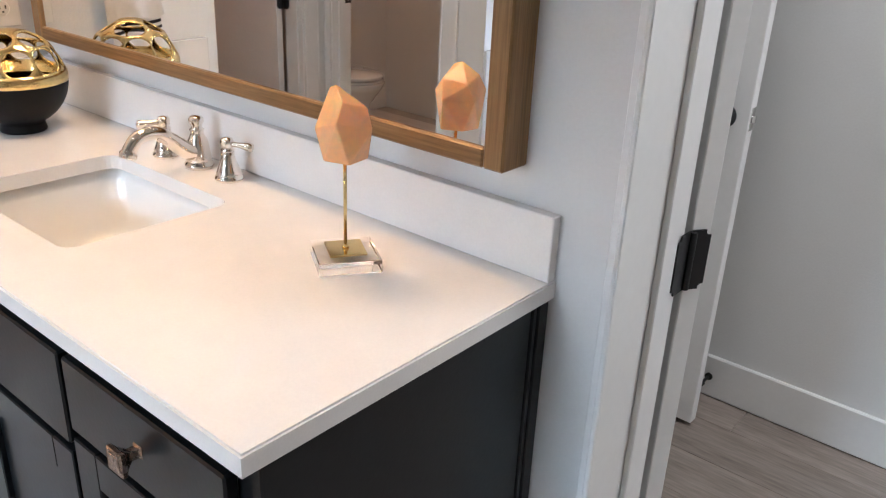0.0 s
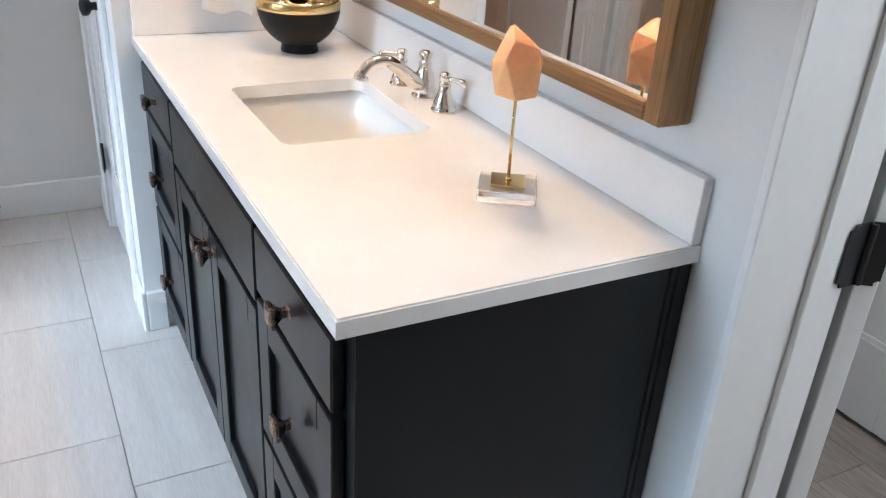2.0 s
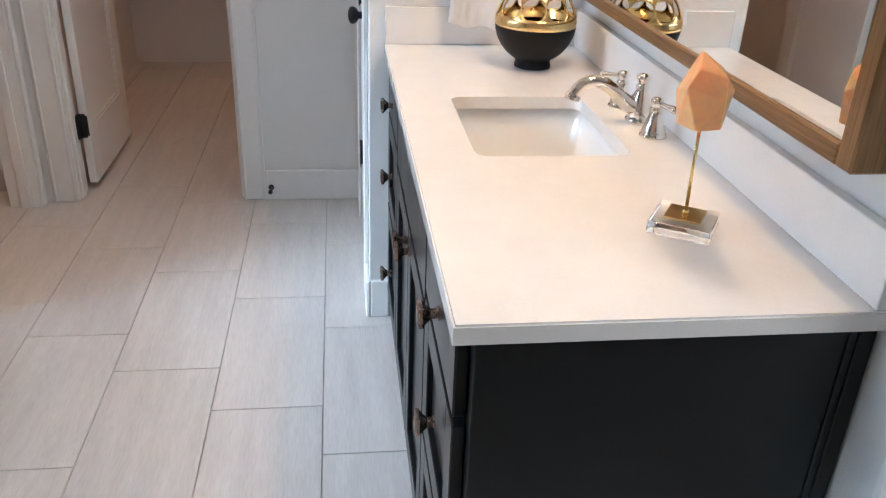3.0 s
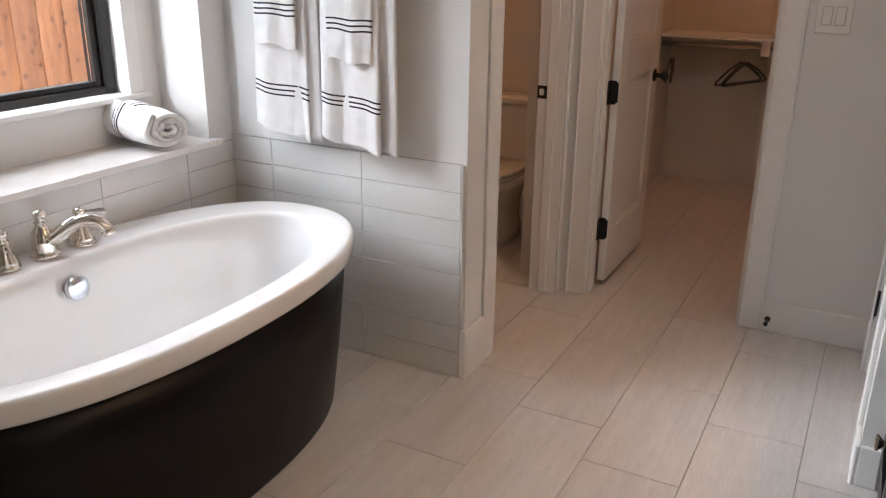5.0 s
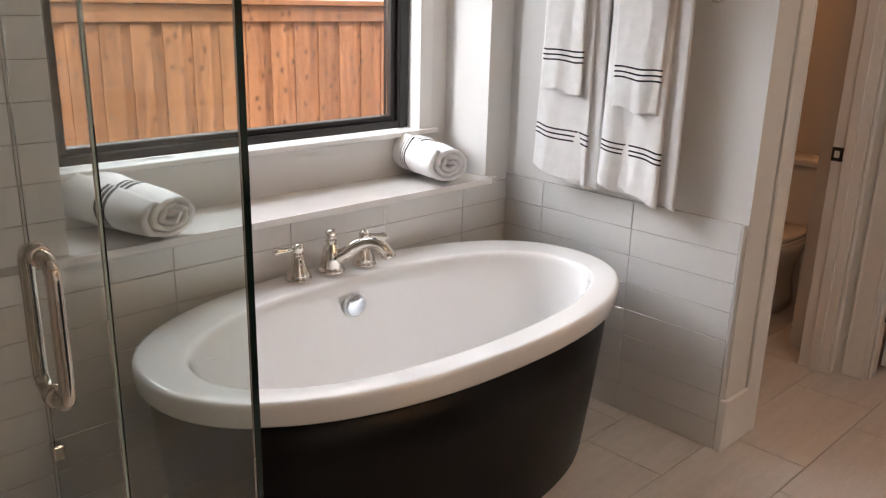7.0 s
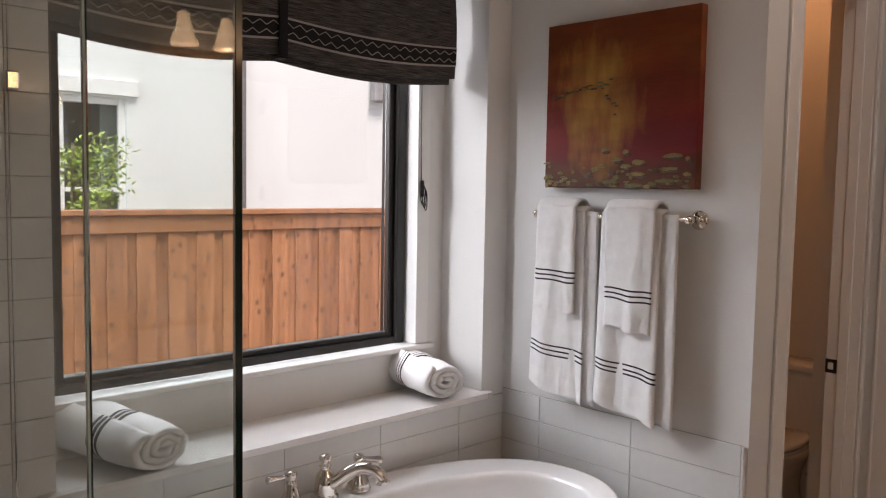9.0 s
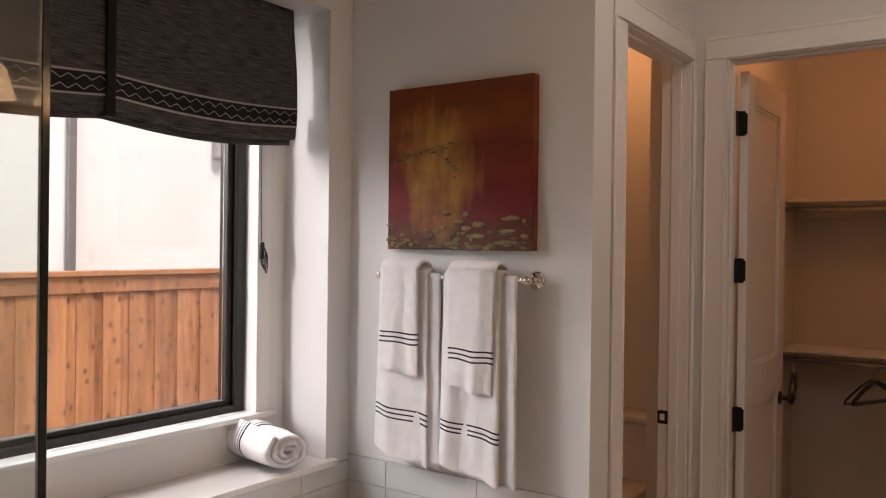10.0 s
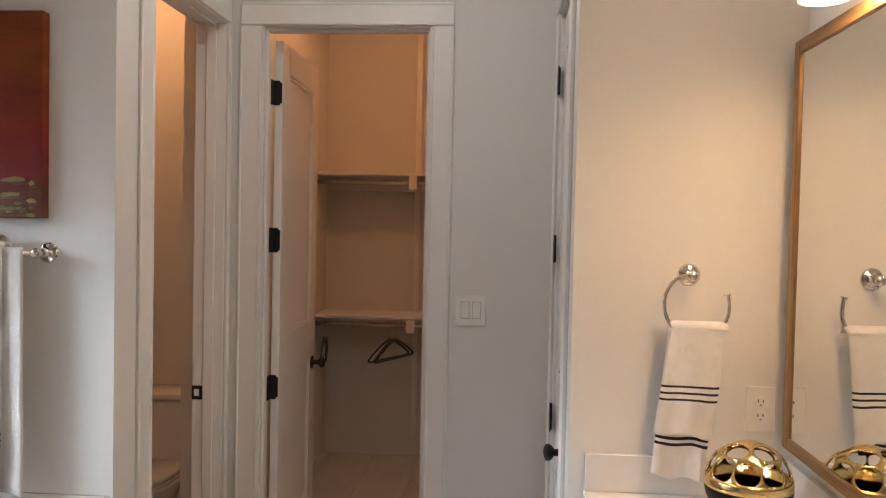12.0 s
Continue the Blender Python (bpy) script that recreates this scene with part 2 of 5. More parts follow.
def lathe(bm, profile, m=None, seg=28, close=False):
    """Turns (radius, height) rows round z."""
    rings = []
    for r, z in profile:
        rings.append([bm.verts.new((r * math.cos(a), r * math.sin(a), z)) for a in [2 * math.pi * k / seg for k in range(seg)]])
    for a, b in zip(rings, rings[1:]):
        for k in range(seg):
            bm.faces.new((a[k], a[(k + 1) % seg], b[(k + 1) % seg], b[k]))
    for ring in (rings[0], rings[-1]):
        bm.faces.new(ring)
    vs = [v for ring in rings for v in ring]
    if m is not None:
        bmesh.ops.transform(bm, matrix=m, verts=vs)
    return vs


def tube(bm, pts, radii, seg=12, closed=False, m=None):
    """A round tube along points."""
    pts = [Vector(p) for p in pts]
    if not isinstance(radii, (list, tuple)):
        radii = [radii] * len(pts)
    rings, n = [], len(pts)
    up = None
    for i, p in enumerate(pts):
        if closed:
            d = (pts[(i + 1) % n] - pts[i - 1]).normalized()
        else:
            d = (pts[min(i + 1, n - 1)] - pts[max(i - 1, 0)]).normalized()
        if up is None:
            up = d.orthogonal().normalized()
        up = (up - d * up.dot(d)).normalized()
        side = d.cross(up)
        rings.append([bm.verts.new(p + (up * math.cos(a) + side * math.sin(a)) * radii[i]) for a in [2 * math.pi * k / seg for k in range(seg)]])
    pairs = list(zip(rings, rings[1:])) + ([(rings[-1], rings[0])] if closed else [])
    for a, b in pairs:
        for k in range(seg):
            bm.faces.new((a[k], a[(k + 1) % seg], b[(k + 1) % seg], b[k]))
    if not closed:
        bm.faces.new(rings[0])
        bm.faces.new(rings[-1])
    vs = [v for r in rings for v in r]
    if m is not None:
        bmesh.ops.transform(bm, matrix=m, verts=vs)
    return vs


def spline(ctrl, n=8):
    """Points on a smooth line through the given points."""
    c = [Vector(p) for p in ctrl]
    c = [c[0] * 2 - c[1]] + c + [c[-1] * 2 - c[-2]]
    out = []
    for i in range(1, len(c) - 2):
        for k in range(n):
            t = k / n
            a, b, d, e = c[i - 1], c[i], c[i + 1], c[i + 2]
            out.append(0.5 * ((2 * b) + (d - a) * t + (2 * a - 5 * b + 4 * d - e) * t * t + (3 * b - a - 3 * d + e) * t ** 3))
    out.append(c[-2])
    return out


def structure(name, rows, material, bevel=0.0):
    return tagged(part(name, boxes(rows, bevel), material), kind="structure")


# ---- rooms ----
CEILING = 3.0
DOOR = 2.428
# wall with the mirror and the bedroom doorway
structure("wall_east", [(0, 0.20, -0.09, 1.52, 0, CEILING), (0, 0.20, -1.05, -0.09, DOOR, CEILING), (0, 0.20, -2.2, -1.05, 0, CEILING)], PAINT)
# short wall at the vanity's far end, and the linen closet's front
structure("wall_wing", [(-0.61, 0.12, 1.52, 1.64, 0, CEILING)], PAINT)
structure("wall_linen", [(-0.61, -0.49, 1.64, 1.70, 0, CEILING), (-0.61, -0.49, 1.70, 2.32, DOOR, CEILING), (-0.61, -0.49, 2.32, 2.52, 0, CEILING)], PAINT)
structure("wall_linen_back", [(0.0, 0.12, 1.64, 2.52, 0, CEILING)], PAINT)
# closet front wall, toilet room wall, painting wall
structure("wall_north", [(-2.05, -1.808, 2.52, 2.64, 0, CEILING), (-1.808, -1.098, 2.52, 2.64, DOOR, CEILING), (-1.098, 0.12, 2.52, 2.64, 0, CEILING)], PAINT)
structure("wall_toilet", [(-2.05, -1.93, 1.655, 1.76, 0, CEILING), (-2.05, -1.93, 1.76, 2.478, DOOR, CEILING), (-2.05, -1.93, 2.478, 2.52, 0, CEILING)], PAINT)
structure("wall_painting", [(-3.30, -1.93, 1.535, 1.655, 0, CEILING)], PAINT)
# toilet room shell
structure("wall_toilet_back", [(-3.30, -2.17, 3.42, 3.54, 0, CEILING)], PAINT)
structure("wall_toilet_west", [(-3.42, -3.30, 1.655, 3.54, 0, CEILING)], PAINT)
structure("wall_toilet_east", [(-2.17, -2.05, 2.64, 3.14, 0, CEILING)], PAINT)
# walk-in closet shell
structure("wall_closet_back", [(-2.05, -0.49, 4.92, 5.04, 0, CEILING)], PAINT)
structure("wall_closet_west", [(-2.17, -2.05, 3.14, 5.04, 0, CEILING)], PAINT)
structure("wall_closet_east", [(-0.49, -0.37, 2.64, 5.04, 0, CEILING)], PAINT)
# window wall with its deep recess
AY0, AY1, ATOP = -0.20, 1.405, 2.53
structure("wall_west", [(-3.25, -2.965, AY1, 1.535, 0, CEILING), (-3.25, -2.965, AY0, AY1, ATOP, CEILING), (-3.25, -2.965, AY0, AY1, 0, 0.79), (-3.25, -2.965, -2.2, AY0, 0, CEILING), (-3.25, -3.20, AY0, AY1, 0.79, 0.965), (-3.25, -3.20, 1.255, AY1, 0.965, ATOP), (-3.25, -3.20, -0.20, -0.14, 0.965, ATOP),
                        (-3.40, -3.25, AY0, 1.535, 0, 0.965), (-3.40, -3.25, AY0, 1.535, 2.50, CEILING), (-3.40, -3.25, 1.255, 1.535, 0.965, 2.50), (-3.40, -3.25, -2.2, -0.14, 0.965, 2.50), (-3.40, -3.25, -2.2, AY0, 0, 0.965), (-3.40, -3.25, -2.2, AY0, 2.50, CEILING)], PAINT)
structure("wall_south", [(-3.40, 0.12, -2.32, -2.2, 0, CEILING)], PAINT)
structure("ceiling", [(-3.42, 0.12, -2.32, 5.04, CEILING, CEILING + 0.1)], CEIL)
# bedroom seen through the doorway
structure("wall_hall_east", [(1.30, 1.42, -3.2, 1.48, 0, CEILING)], PAINT)
structure("wall_hall_north", [(0.20, 1.42, 1.48, 1.6, 0, CEILING)], PAINT)
structure("wall_hall_south", [(0.12, 1.42, -3.32, -3.2, 0, CEILING)], PAINT)
structure("wall_hall_west", [(0.0, 0.12, -3.32, -2.32, 0, CEILING)], PAINT)
structure("ceiling_hall", [(0.12, 1.42, -3.32, 1.6, CEILING, CEILING + 0.1)], CEIL)
floor_ob = structure("floor", [(-3.40, 0.05, -2.32, 5.04, -0.12, -0.004)], FLOORGROUT)
floor_bed = structure("floor_hall", [(0.05, 1.42, -3.32, 1.6, -0.12, -0.006)], WOODFLOOR)

# baseboards: board with a bevelled top
def baseboard(rows):
    for r in rows:
        bm = bmesh.new()
        box(bm, *r, bevel=0.004)
        tagged(part("baseboard", bm, TRIM), kind="structure")


BB = 0.135
baseboard([(-0.625, -0.61, 1.505, 1.66, 0, BB), (-0.61, -0.55, 1.505, 1.52, 0, BB), (-1.02, -0.61, 2.505, 2.52, 0, BB), (-0.625, -0.61, 2.40, 2.505, 0, BB),
           (-1.945, -1.915, 1.52, 1.535, 0, BB + .06), (-1.93, -1.915, 1.535, 1.69, 0, BB + .06), (-3.30, -2.17, 3.405, 3.42, 0, BB),
           (1.285, 1.30, -3.2, 1.48, 0, 0.14), (-3.3, -2.065, 1.655, 1.67, 0, BB)])


def casing(name, axis, at, out, a, b, top, w=0.09, d=0.012, w2=None):
    """Door casing with a raised outer bead; axis: the wall's normal axis, at: its face, out: +1 or -1."""
    root = tagged(thing(name, (0, 0, 0), "white painted door casing with stepped profile", "door casing"), kind="structure")

    def piece(nm, u0, u1, z0, z1):
        bm = bmesh.new()
        lo, hi = sorted((at, at + out * d))
        if axis == "x":
            box(bm, lo, hi, u0, u1, z0, z1, bevel=0.005)
        else:
            box(bm, u0, u1, lo, hi, z0, z1, bevel=0.005)
        # beads along the piece
        lo2, hi2 = sorted((at, at + out * (d + 0.003)))
        if z1 - z0 > w * 1.5:
            for s0, s1 in ((0.0, 0.13), (0.86, 1.0)):
                v0, v1 = u0 + (u1 - u0) * s0, u0 + (u1 - u0) * s1
                if axis == "x":
                    box(bm, lo2, hi2, v0, v1, z0, z1 - w * .12, bevel=0.003)
                else:
                    box(bm, v0, v1, lo2, hi2, z0, z1 - w * .12, bevel=0.003)
        else:
            for s0, s1 in ((0.0, 0.13), (0.86, 1.0)):
                v0, v1 = z0 + (z1 - z0) * s0, z0 + (z1 - z0) * s1
                if axis == "x":
                    box(bm, lo2, hi2, u0 + w * .1, u1 - w * .1, v0, v1, bevel=0.003)
                else:
                    box(bm, u0 + w * .1, u1 - w * .1, lo2, hi2, v0, v1, bevel=0.003)
        part(nm, bm, TRIM, root)
    piece("side_casing", a - w, a, 0, top)
    piece("side_casing", b, b + (w2 or w), 0, top)
    piece("head_casing", a - w, b + (w2 or w), top, top + w)
    return root


def jambs(name, axis, lo, hi, a, b, top, t=0.018, stop=None):
    root = tagged(thing(name, (0, 0, 0), "white painted door jamb lining with stop", "door jamb"), kind="structure")
    for nm, u0, u1, z0, z1 in (("side_jamb", a, a + t, 0, top - t), ("side_jamb", b - t, b, 0, top - t), ("head_jamb", a, b, top - t, top)):
        bm = bmesh.new()
        if axis == "x":
            box(bm, lo, hi, u0, u1, z0, z1, bevel=0.002)
        else:
            box(bm, u0, u1, lo, hi, z0, z1, bevel=0.002)
        part(nm, bm, TRIM, root)
    if stop:
        s0, s1 = stop
        for nm, u0, u1, z0, z1 in (("door_stop", a + t, a + t + .011, 0, top - t - .011), ("door_stop", b - t - .011, b - t, 0, top - t - .011), ("door_stop", a + t, b - t, top - t - .011, top - t)):
            bm = bmesh.new()
            if axis == "x":
                box(bm, s0, s1, u0, u1, z0, z1, bevel=0.002)
            else:
                box(bm, u0, u1, s0, s1, z0, z1, bevel=0.002)
            part(nm, bm, TRIM, root)
    return root


jambs("door_jamb_hall", "x", -0.014, 0.206, -1.05, -0.090, DOOR, t=0.015, stop=(0.115, 0.160))
part("jamb_bead", boxes([(-0.020, -0.0145, -0.112, -0.103, 0, DOOR - .02)], 0.002), TRIM, bpy.data.objects["door_jamb_hall"])
casing("door_casing_linen", "x", -0.61, -1, 1.712, 2.308, DOOR - .012, w=0.075)
jambs("door_jamb_linen", "x", -0.612, -0.488, 1.70, 2.32, DOOR)
casing("door_casing_closet", "y", 2.52, -1, -1.796, -1.110, DOOR - .012, w=0.092)
jambs("door_jamb_closet", "y", 2.518, 2.642, -1.808, -1.098, DOOR, stop=(2.545, 2.585))
casing("door_casing_toilet", "x", -1.93, 1, 1.772, 2.466, DOOR - .012, w=0.095, w2=0.034)
jambs("door_jamb_toilet", "x", -2.052, -1.928, 1.76, 2.478, DOOR, stop=(-2.005, -1.965))


def door_leaf(name, hinge, width, angle, label, knob=True, height=2.385, plate=False, gap=0.012):
    """A two-panel leaf built along +x from its hinge, thickness along y, then turned by angle."""
    root = thing(name, (0, 0, 0), label, "door")
    th = 0.035
    bm = bmesh.new()
    st, z0 = 0.115, gap
    zs = [(z0, z0 + 0.24), (z0 + 0.93, z0 + 1.10), (height - 0.125, height)]
    box(bm, 0, st, 0, th, z0, height, bevel=0.002)
    box(bm, width - st, width, 0, th, z0, height, bevel=0.002)
    for a, b in zs:
        box(bm, st, width - st, 0, th, a, b)
    leaf = part("leaf", bm, TRIM, root)
    for (a, b), (c, d) in zip(zs, zs[1:]):
        bm = bmesh.new()
        box(bm, st, width - st, 0.010, th - 0.010, b, c)
        for yy0, yy1 in ((0.004, 0.010), (th - 0.010, th - 0.004)):
            for q in ((st, st + .018, b, c), (width - st - .018, width - st, b, c), (st, width - st, b, b + .018), (st, width - st, c - .018, c)):
                box(bm, q[0], q[1], yy0, yy1, q[2], q[3], bevel=0.003)
        part("panel", bm, TRIM, root)
    if knob:
        for s in (1, -1):
            y0 = th if s > 0 else 0
            bm = bmesh.new()
            lathe(bm, [(0.001, 0), (0.032, 0.0), (0.032, 0.006), (0.012, 0.010), (0.011, 0.035), (0.022, 0.042), (0.027, 0.052), (0.025, 0.062), (0.010, 0.068), (0.001, 0.068)],
                  pose(width - 0.065, y0, 0.925, -90 * s, 0, 0), 20)
            part("knob", bm, BLACKMETAL, root, "round black door knob", smooth=True)
    if plate:
        bm = bmesh.new()
        box(bm, width, width + .002, 0.006, th - .006, 0.895, 0.955, bevel=0.0008)
        box(bm, width, width + .010, 0.011, th - .011, 0.915, 0.935, bevel=0.002)
        part("latch_plate", bm, CHROME, root, "chrome latch plate")
    root.matrix_basis = pose(*hinge, 0, 0, angle)
    return root


def hinges(door, places, m, a1=180, a2=0, w2=0.042):
    """Butt hinges of a door: two leaves meeting at a barrel, at the angles a1 and a2; m lays the hinge's frame in the room."""
    for z in places:
        local = door.matrix_basis.inverted() @ pose(0, 0, z) @ m
        bm = bmesh.new()
        for a, w in ((a1, 0.042), (a2, w2)):
            leaf = bmesh.new()
            box(leaf, 0.002, 0.002 + w, -0.0015, 0.0015, -0.052, 0.052)
            es = [e for e in leaf.edges if abs((e.verts[0].co - e.verts[1].co).y) > 0.001 and e.verts[0].co.x > 0.01]
            bmesh.ops.bevel(leaf, geom=es, offset=0.009, segments=3, affect='EDGES')
            bmesh.ops.transform(leaf, matrix=pose(0, 0, 0, 0, 0, a), verts=leaf.verts)
            me = bpy.data.meshes.new("hinge_leaf")
            leaf.to_mesh(me)
            leaf.free()
            bm.from_mesh(me)
            bpy.data.meshes.remove(me)
        bmesh.ops.transform(bm, matrix=local, verts=bm.verts)
        leaves = part("hinge", bm, BLACKMETAL, door, "matte black butt hinge")
        bm = bmesh.new()
        for k in range(5):
            lathe(bm, [(0.0058, -0.050 + k * .02), (0.0062, -0.0495 + k * .02), (0.0062, -0.0308 + k * .02), (0.0058, -0.030 + k * .02)], local @ pose(0, -0.004, 0), 12)
        part("barrel", bm, BLACKMETAL, leaves)


HZ = (2.165, 1.545, 0.918, 0.288)
# closet door, swung into the closet; linen door, shut; bedroom door, swung into the bedroom
closet_door = door_leaf("closet_door", (-1.748, 2.655, 0), 0.665, 90, "white two-panel door standing open into a closet", gap=0.030)
hinges(closet_door, HZ, pose(-1.786, 2.650, 0), -90, 0, 0.034)
linen_door = door_leaf("linen_door", (-0.598, 2.300, 0), 0.58, -90, "white two-panel linen closet door, shut")
hinges(linen_door, HZ, pose(-0.618, 2.306, 0, 0, 0, 90))
hall_leaf = door_leaf("bathroom_door", (0.256, -0.127, 0), 0.86, 56, "white panel door swung fully open into a hall")
hinges(hall_leaf, (2.165, 1.545, 0.895, 0.288), pose(0.224, -0.1085, 0), 180, -34, 0.034)
door_leaf("hall_door", (1.090, 0.936, 0), 0.80, -90, "white two-panel hall door standing open", plate=True)

# ---- vanity ----
SX0, SX1, SY0, SY1 = -0.448, -0.146, 0.582, 0.975


def rounded_rect(x0, x1, y0, y1, r, n=5):
    out = []
    for cx, cy, a0 in ((x1 - r, y1 - r, 0), (x0 + r, y1 - r, 90), (x0 + r, y0 + r, 180), (x1 - r, y0 + r, 270)):
        for k in range(n + 1):
            a = radians(a0 + 90 * k / n)
            out.append((cx + r * math.cos(a), cy + r * math.sin(a)))
    return out


def slab_with_hole(bm, outer, hole, z0, z1):
    loops = []
    for z in (z1, z0):
        a = [bm.verts.new((x, y, z)) for x, y in outer]
        b = [bm.verts.new((x, y, z)) for x, y in hole]
        ed = [bm.edges.new((l[i], l[(i + 1) % len(l)])) for l in (a, b) for i in range(len(l))]
        bmesh.ops.triangle_fill(bm, edges=ed, use_beauty=True)
        loops.append((a, b))
    for k in (0, 1):
        t, u = loops[0][k], loops[1][k]
        for i in range(len(t)):
            j = (i + 1) % len(t)
            bm.faces.new((t[i], t[j], u[j], u[i]))


counter = thing("countertop", (-0.28, 0.76, 0.86), "white quartz vanity countertop with eased edges", "countertop")
bm = bmesh.new()
slab_with_hole(bm, [(-0.568, -0.006), (0.0, -0.006), (0.0, 1.518), (-0.568, 1.518)], rounded_rect(SX0, SX1, SY0, SY1, 0.028), 0.872, 0.900)
rim = [e for e in bm.edges if all(v.co.z > 0.899 for v in e.verts) and (all(v.co.x < -0.567 for v in e.verts) or all(v.co.y < -0.005 for v in e.verts))]
bmesh.ops.bevel(bm, geom=rim, offset=0.003, segments=2, affect='EDGES')
part("slab", bm, QUARTZ, counter)
part("backsplash", boxes([(-0.020, -0.001, -0.004, 1.517, 0.9005, 1.004)], 0.0015), QUARTZ, counter)
part("side_splash", boxes([(-0.566, -0.0205, 1.499, 1.517, 0.9005, 1.004)], 0.0015), QUARTZ, counter)

sink = thing("sink", (-0.29, 0.79, 0.72), "white rectangular undermount porcelain sink", "sink")
bm = bmesh.new()
loops = []
for z, g, r in ((0.8715, 0.012, 0.04), (0.845, 0.006, 0.035), (0.77, -0.012, 0.05), (0.735, -0.035, 0.06), (0.722, -0.075, 0.06), (0.715, -0.12, 0.025)):
    loops.append([bm.verts.new((x, y, z)) for x, y in rounded_rect(SX0 - g, SX1 + g, SY0 - g, SY1 + g, r)])
for a, b in zip(loops, loops[1:]):
    for i in range(len(a)):
        bm.faces.new((a[i], a[(i + 1) % len(a)], b[(i + 1) % len(a)], b[i]))
bm.faces.new(loops[-1])
basin = part("basin", bm, PORCELAIN, sink, smooth=True)
sol = basin.modifiers.new("thickness", 'SOLIDIFY')
sol.thickness, sol.offset = 0.010, 1.0
bm = bmesh.new()
lathe(bm, [(0.001, 0.717), (0.030, 0.717), (0.030, 0.720), (0.022, 0.721), (0.020, 0.725), (0.001, 0.726)], pose(-0.29, 0.79, 0), 24)
part("drain", bm, NICKEL, sink, "polished nickel drain", smooth=True)

vanity = thing("vanity_cabinet", (-0.28, 0.76, 0.0), "charcoal painted vanity cabinet with shaker fronts", "cabinet")
part("face_frame", boxes([(-0.535, -0.515, 0.024, 1.515, 0.10, 0.871)], 0.001), CABINET, vanity)
part("bottom", boxes([(-0.515, -0.002, 0.024, 1.515, 0.10, 0.118)], 0.001), CABINET, vanity)
part("back", boxes([(-0.014, -0.002, 0.024, 1.515, 0.118, 0.871)], 0.001), CABINET, vanity)
part("end_panel", boxes([(-0.515, -0.014, 1.497, 1.515, 0.118, 0.871)], 0.001), CABINET, vanity)
part("toe_kick", boxes([(-0.46, -0.44, 0.024, 1.515, 0.002, 0.10)], 0.001), CABINET, vanity)
part("end_panel", boxes([(-0.537, -0.040, 0.006, 0.0235, 0.004, 0.871)], 0.0015), CABINET, vanity)
part("scribe_strip", boxes([(-0.028, -0.004, 0.000, 0.0235, 0.004, 0.871)], 0.0015), CABINET, vanity)
part("scribe_bead", boxes([(-0.039, -0.029, 0.003, 0.0235, 0.004, 0.871)], 0.0015), CABINET, vanity)
part("foot", boxes([(-0.530, -0.465, 0.03, 0.05, 0.002, 0.10)], 0.002), CABINET, vanity)
part("foot", boxes([(-0.530, -0.465, 1.49, 1.512, 0.002, 0.10)], 0.002), CABINET, vanity)
XF = -0.556


def knob(parent, y, z):
    bm = bmesh.new()
    rings = []
    for dx, h in ((0.000, 0.009), (0.003, 0.006), (0.012, 0.006), (0.020, 0.011), (0.025, 0.0165), (0.030, 0.0165), (0.032, 0.0145), (0.0315, 0.011), (0.033, 0.010)):
        rings.append([bm.verts.new((XF - dx, y + sy * h, z + sz * h)) for sy, sz in ((-1, -1), (1, -1), (1, 1), (-1, 1))])
    for a, b in zip(rings, rings[1:]):
        for k in range(4):
            bm.faces.new((a[k], a[(k + 1) % 4], b[(k + 1) % 4], b[k]))
    bm.faces.new(rings[0])
    bm.faces.new(rings[-1])
    part("knob", bm, BRONZE, parent, "square tapered aged-nickel knob")


def front(name, y0, y1, z0, z1, knob_at, shaker=True):
    if not shaker:
        ob = part(name, boxes([(XF, -0.536, y0, y1, z0, z1)], 0.003), CABINET, vanity)
    else:
        w = 0.058
        ob = part(name, boxes([(XF + 0.011, -0.536, y0 + w - .004, y1 - w + .004, z0 + w - .004, z1 - w + .004)]), CABINET, vanity)
        for nm, a in (("stile", (y0, y0 + w, z0, z1)), ("stile", (y1 - w, y1, z0, z1)), ("rail", (y0 + w, y1 - w, z0, z0 + w)), ("rail", (y0 + w, y1 - w, z1 - w, z1))):
            part(nm, boxes([(XF, -0.536, *a)], 0.002), CABINET, ob)
    if knob_at:
        knob(ob, *knob_at)


for y0, y1 in ((0.045, 0.402), (1.122, 1.492)):
    c = (y0 + y1) / 2
    front("drawer", y0, y1, 0.722, 0.838, (c, 0.780), False)
    front("drawer", y0, y1, 0.435, 0.708, (c, 0.575))
    front("drawer", y0, y1, 0.118, 0.421, (c, 0.270))
front("false_drawer", 0.414, 1.110, 0.690, 0.838, None, False)
front("door", 0.414, 0.758, 0.118, 0.676, (0.733, 0.630))
front("door", 0.764, 1.110, 0.118, 0.676, (0.789, 0.630))


def bell(bm, x, y, z, s=1.0, h=0.055):
    lathe(bm, [(0.001, 0), (0.0265 * s, 0), (0.0275 * s, 0.003), (0.0265 * s, 0.007), (0.0235 * s, 0.009), (0.0245 * s, 0.013), (0.022 * s, 0.019), (0.017 * s, 0.032), (0.0125 * s, h - .008), (0.0125 * s, h), (0.001, h)], pose(x, y, z), 24)


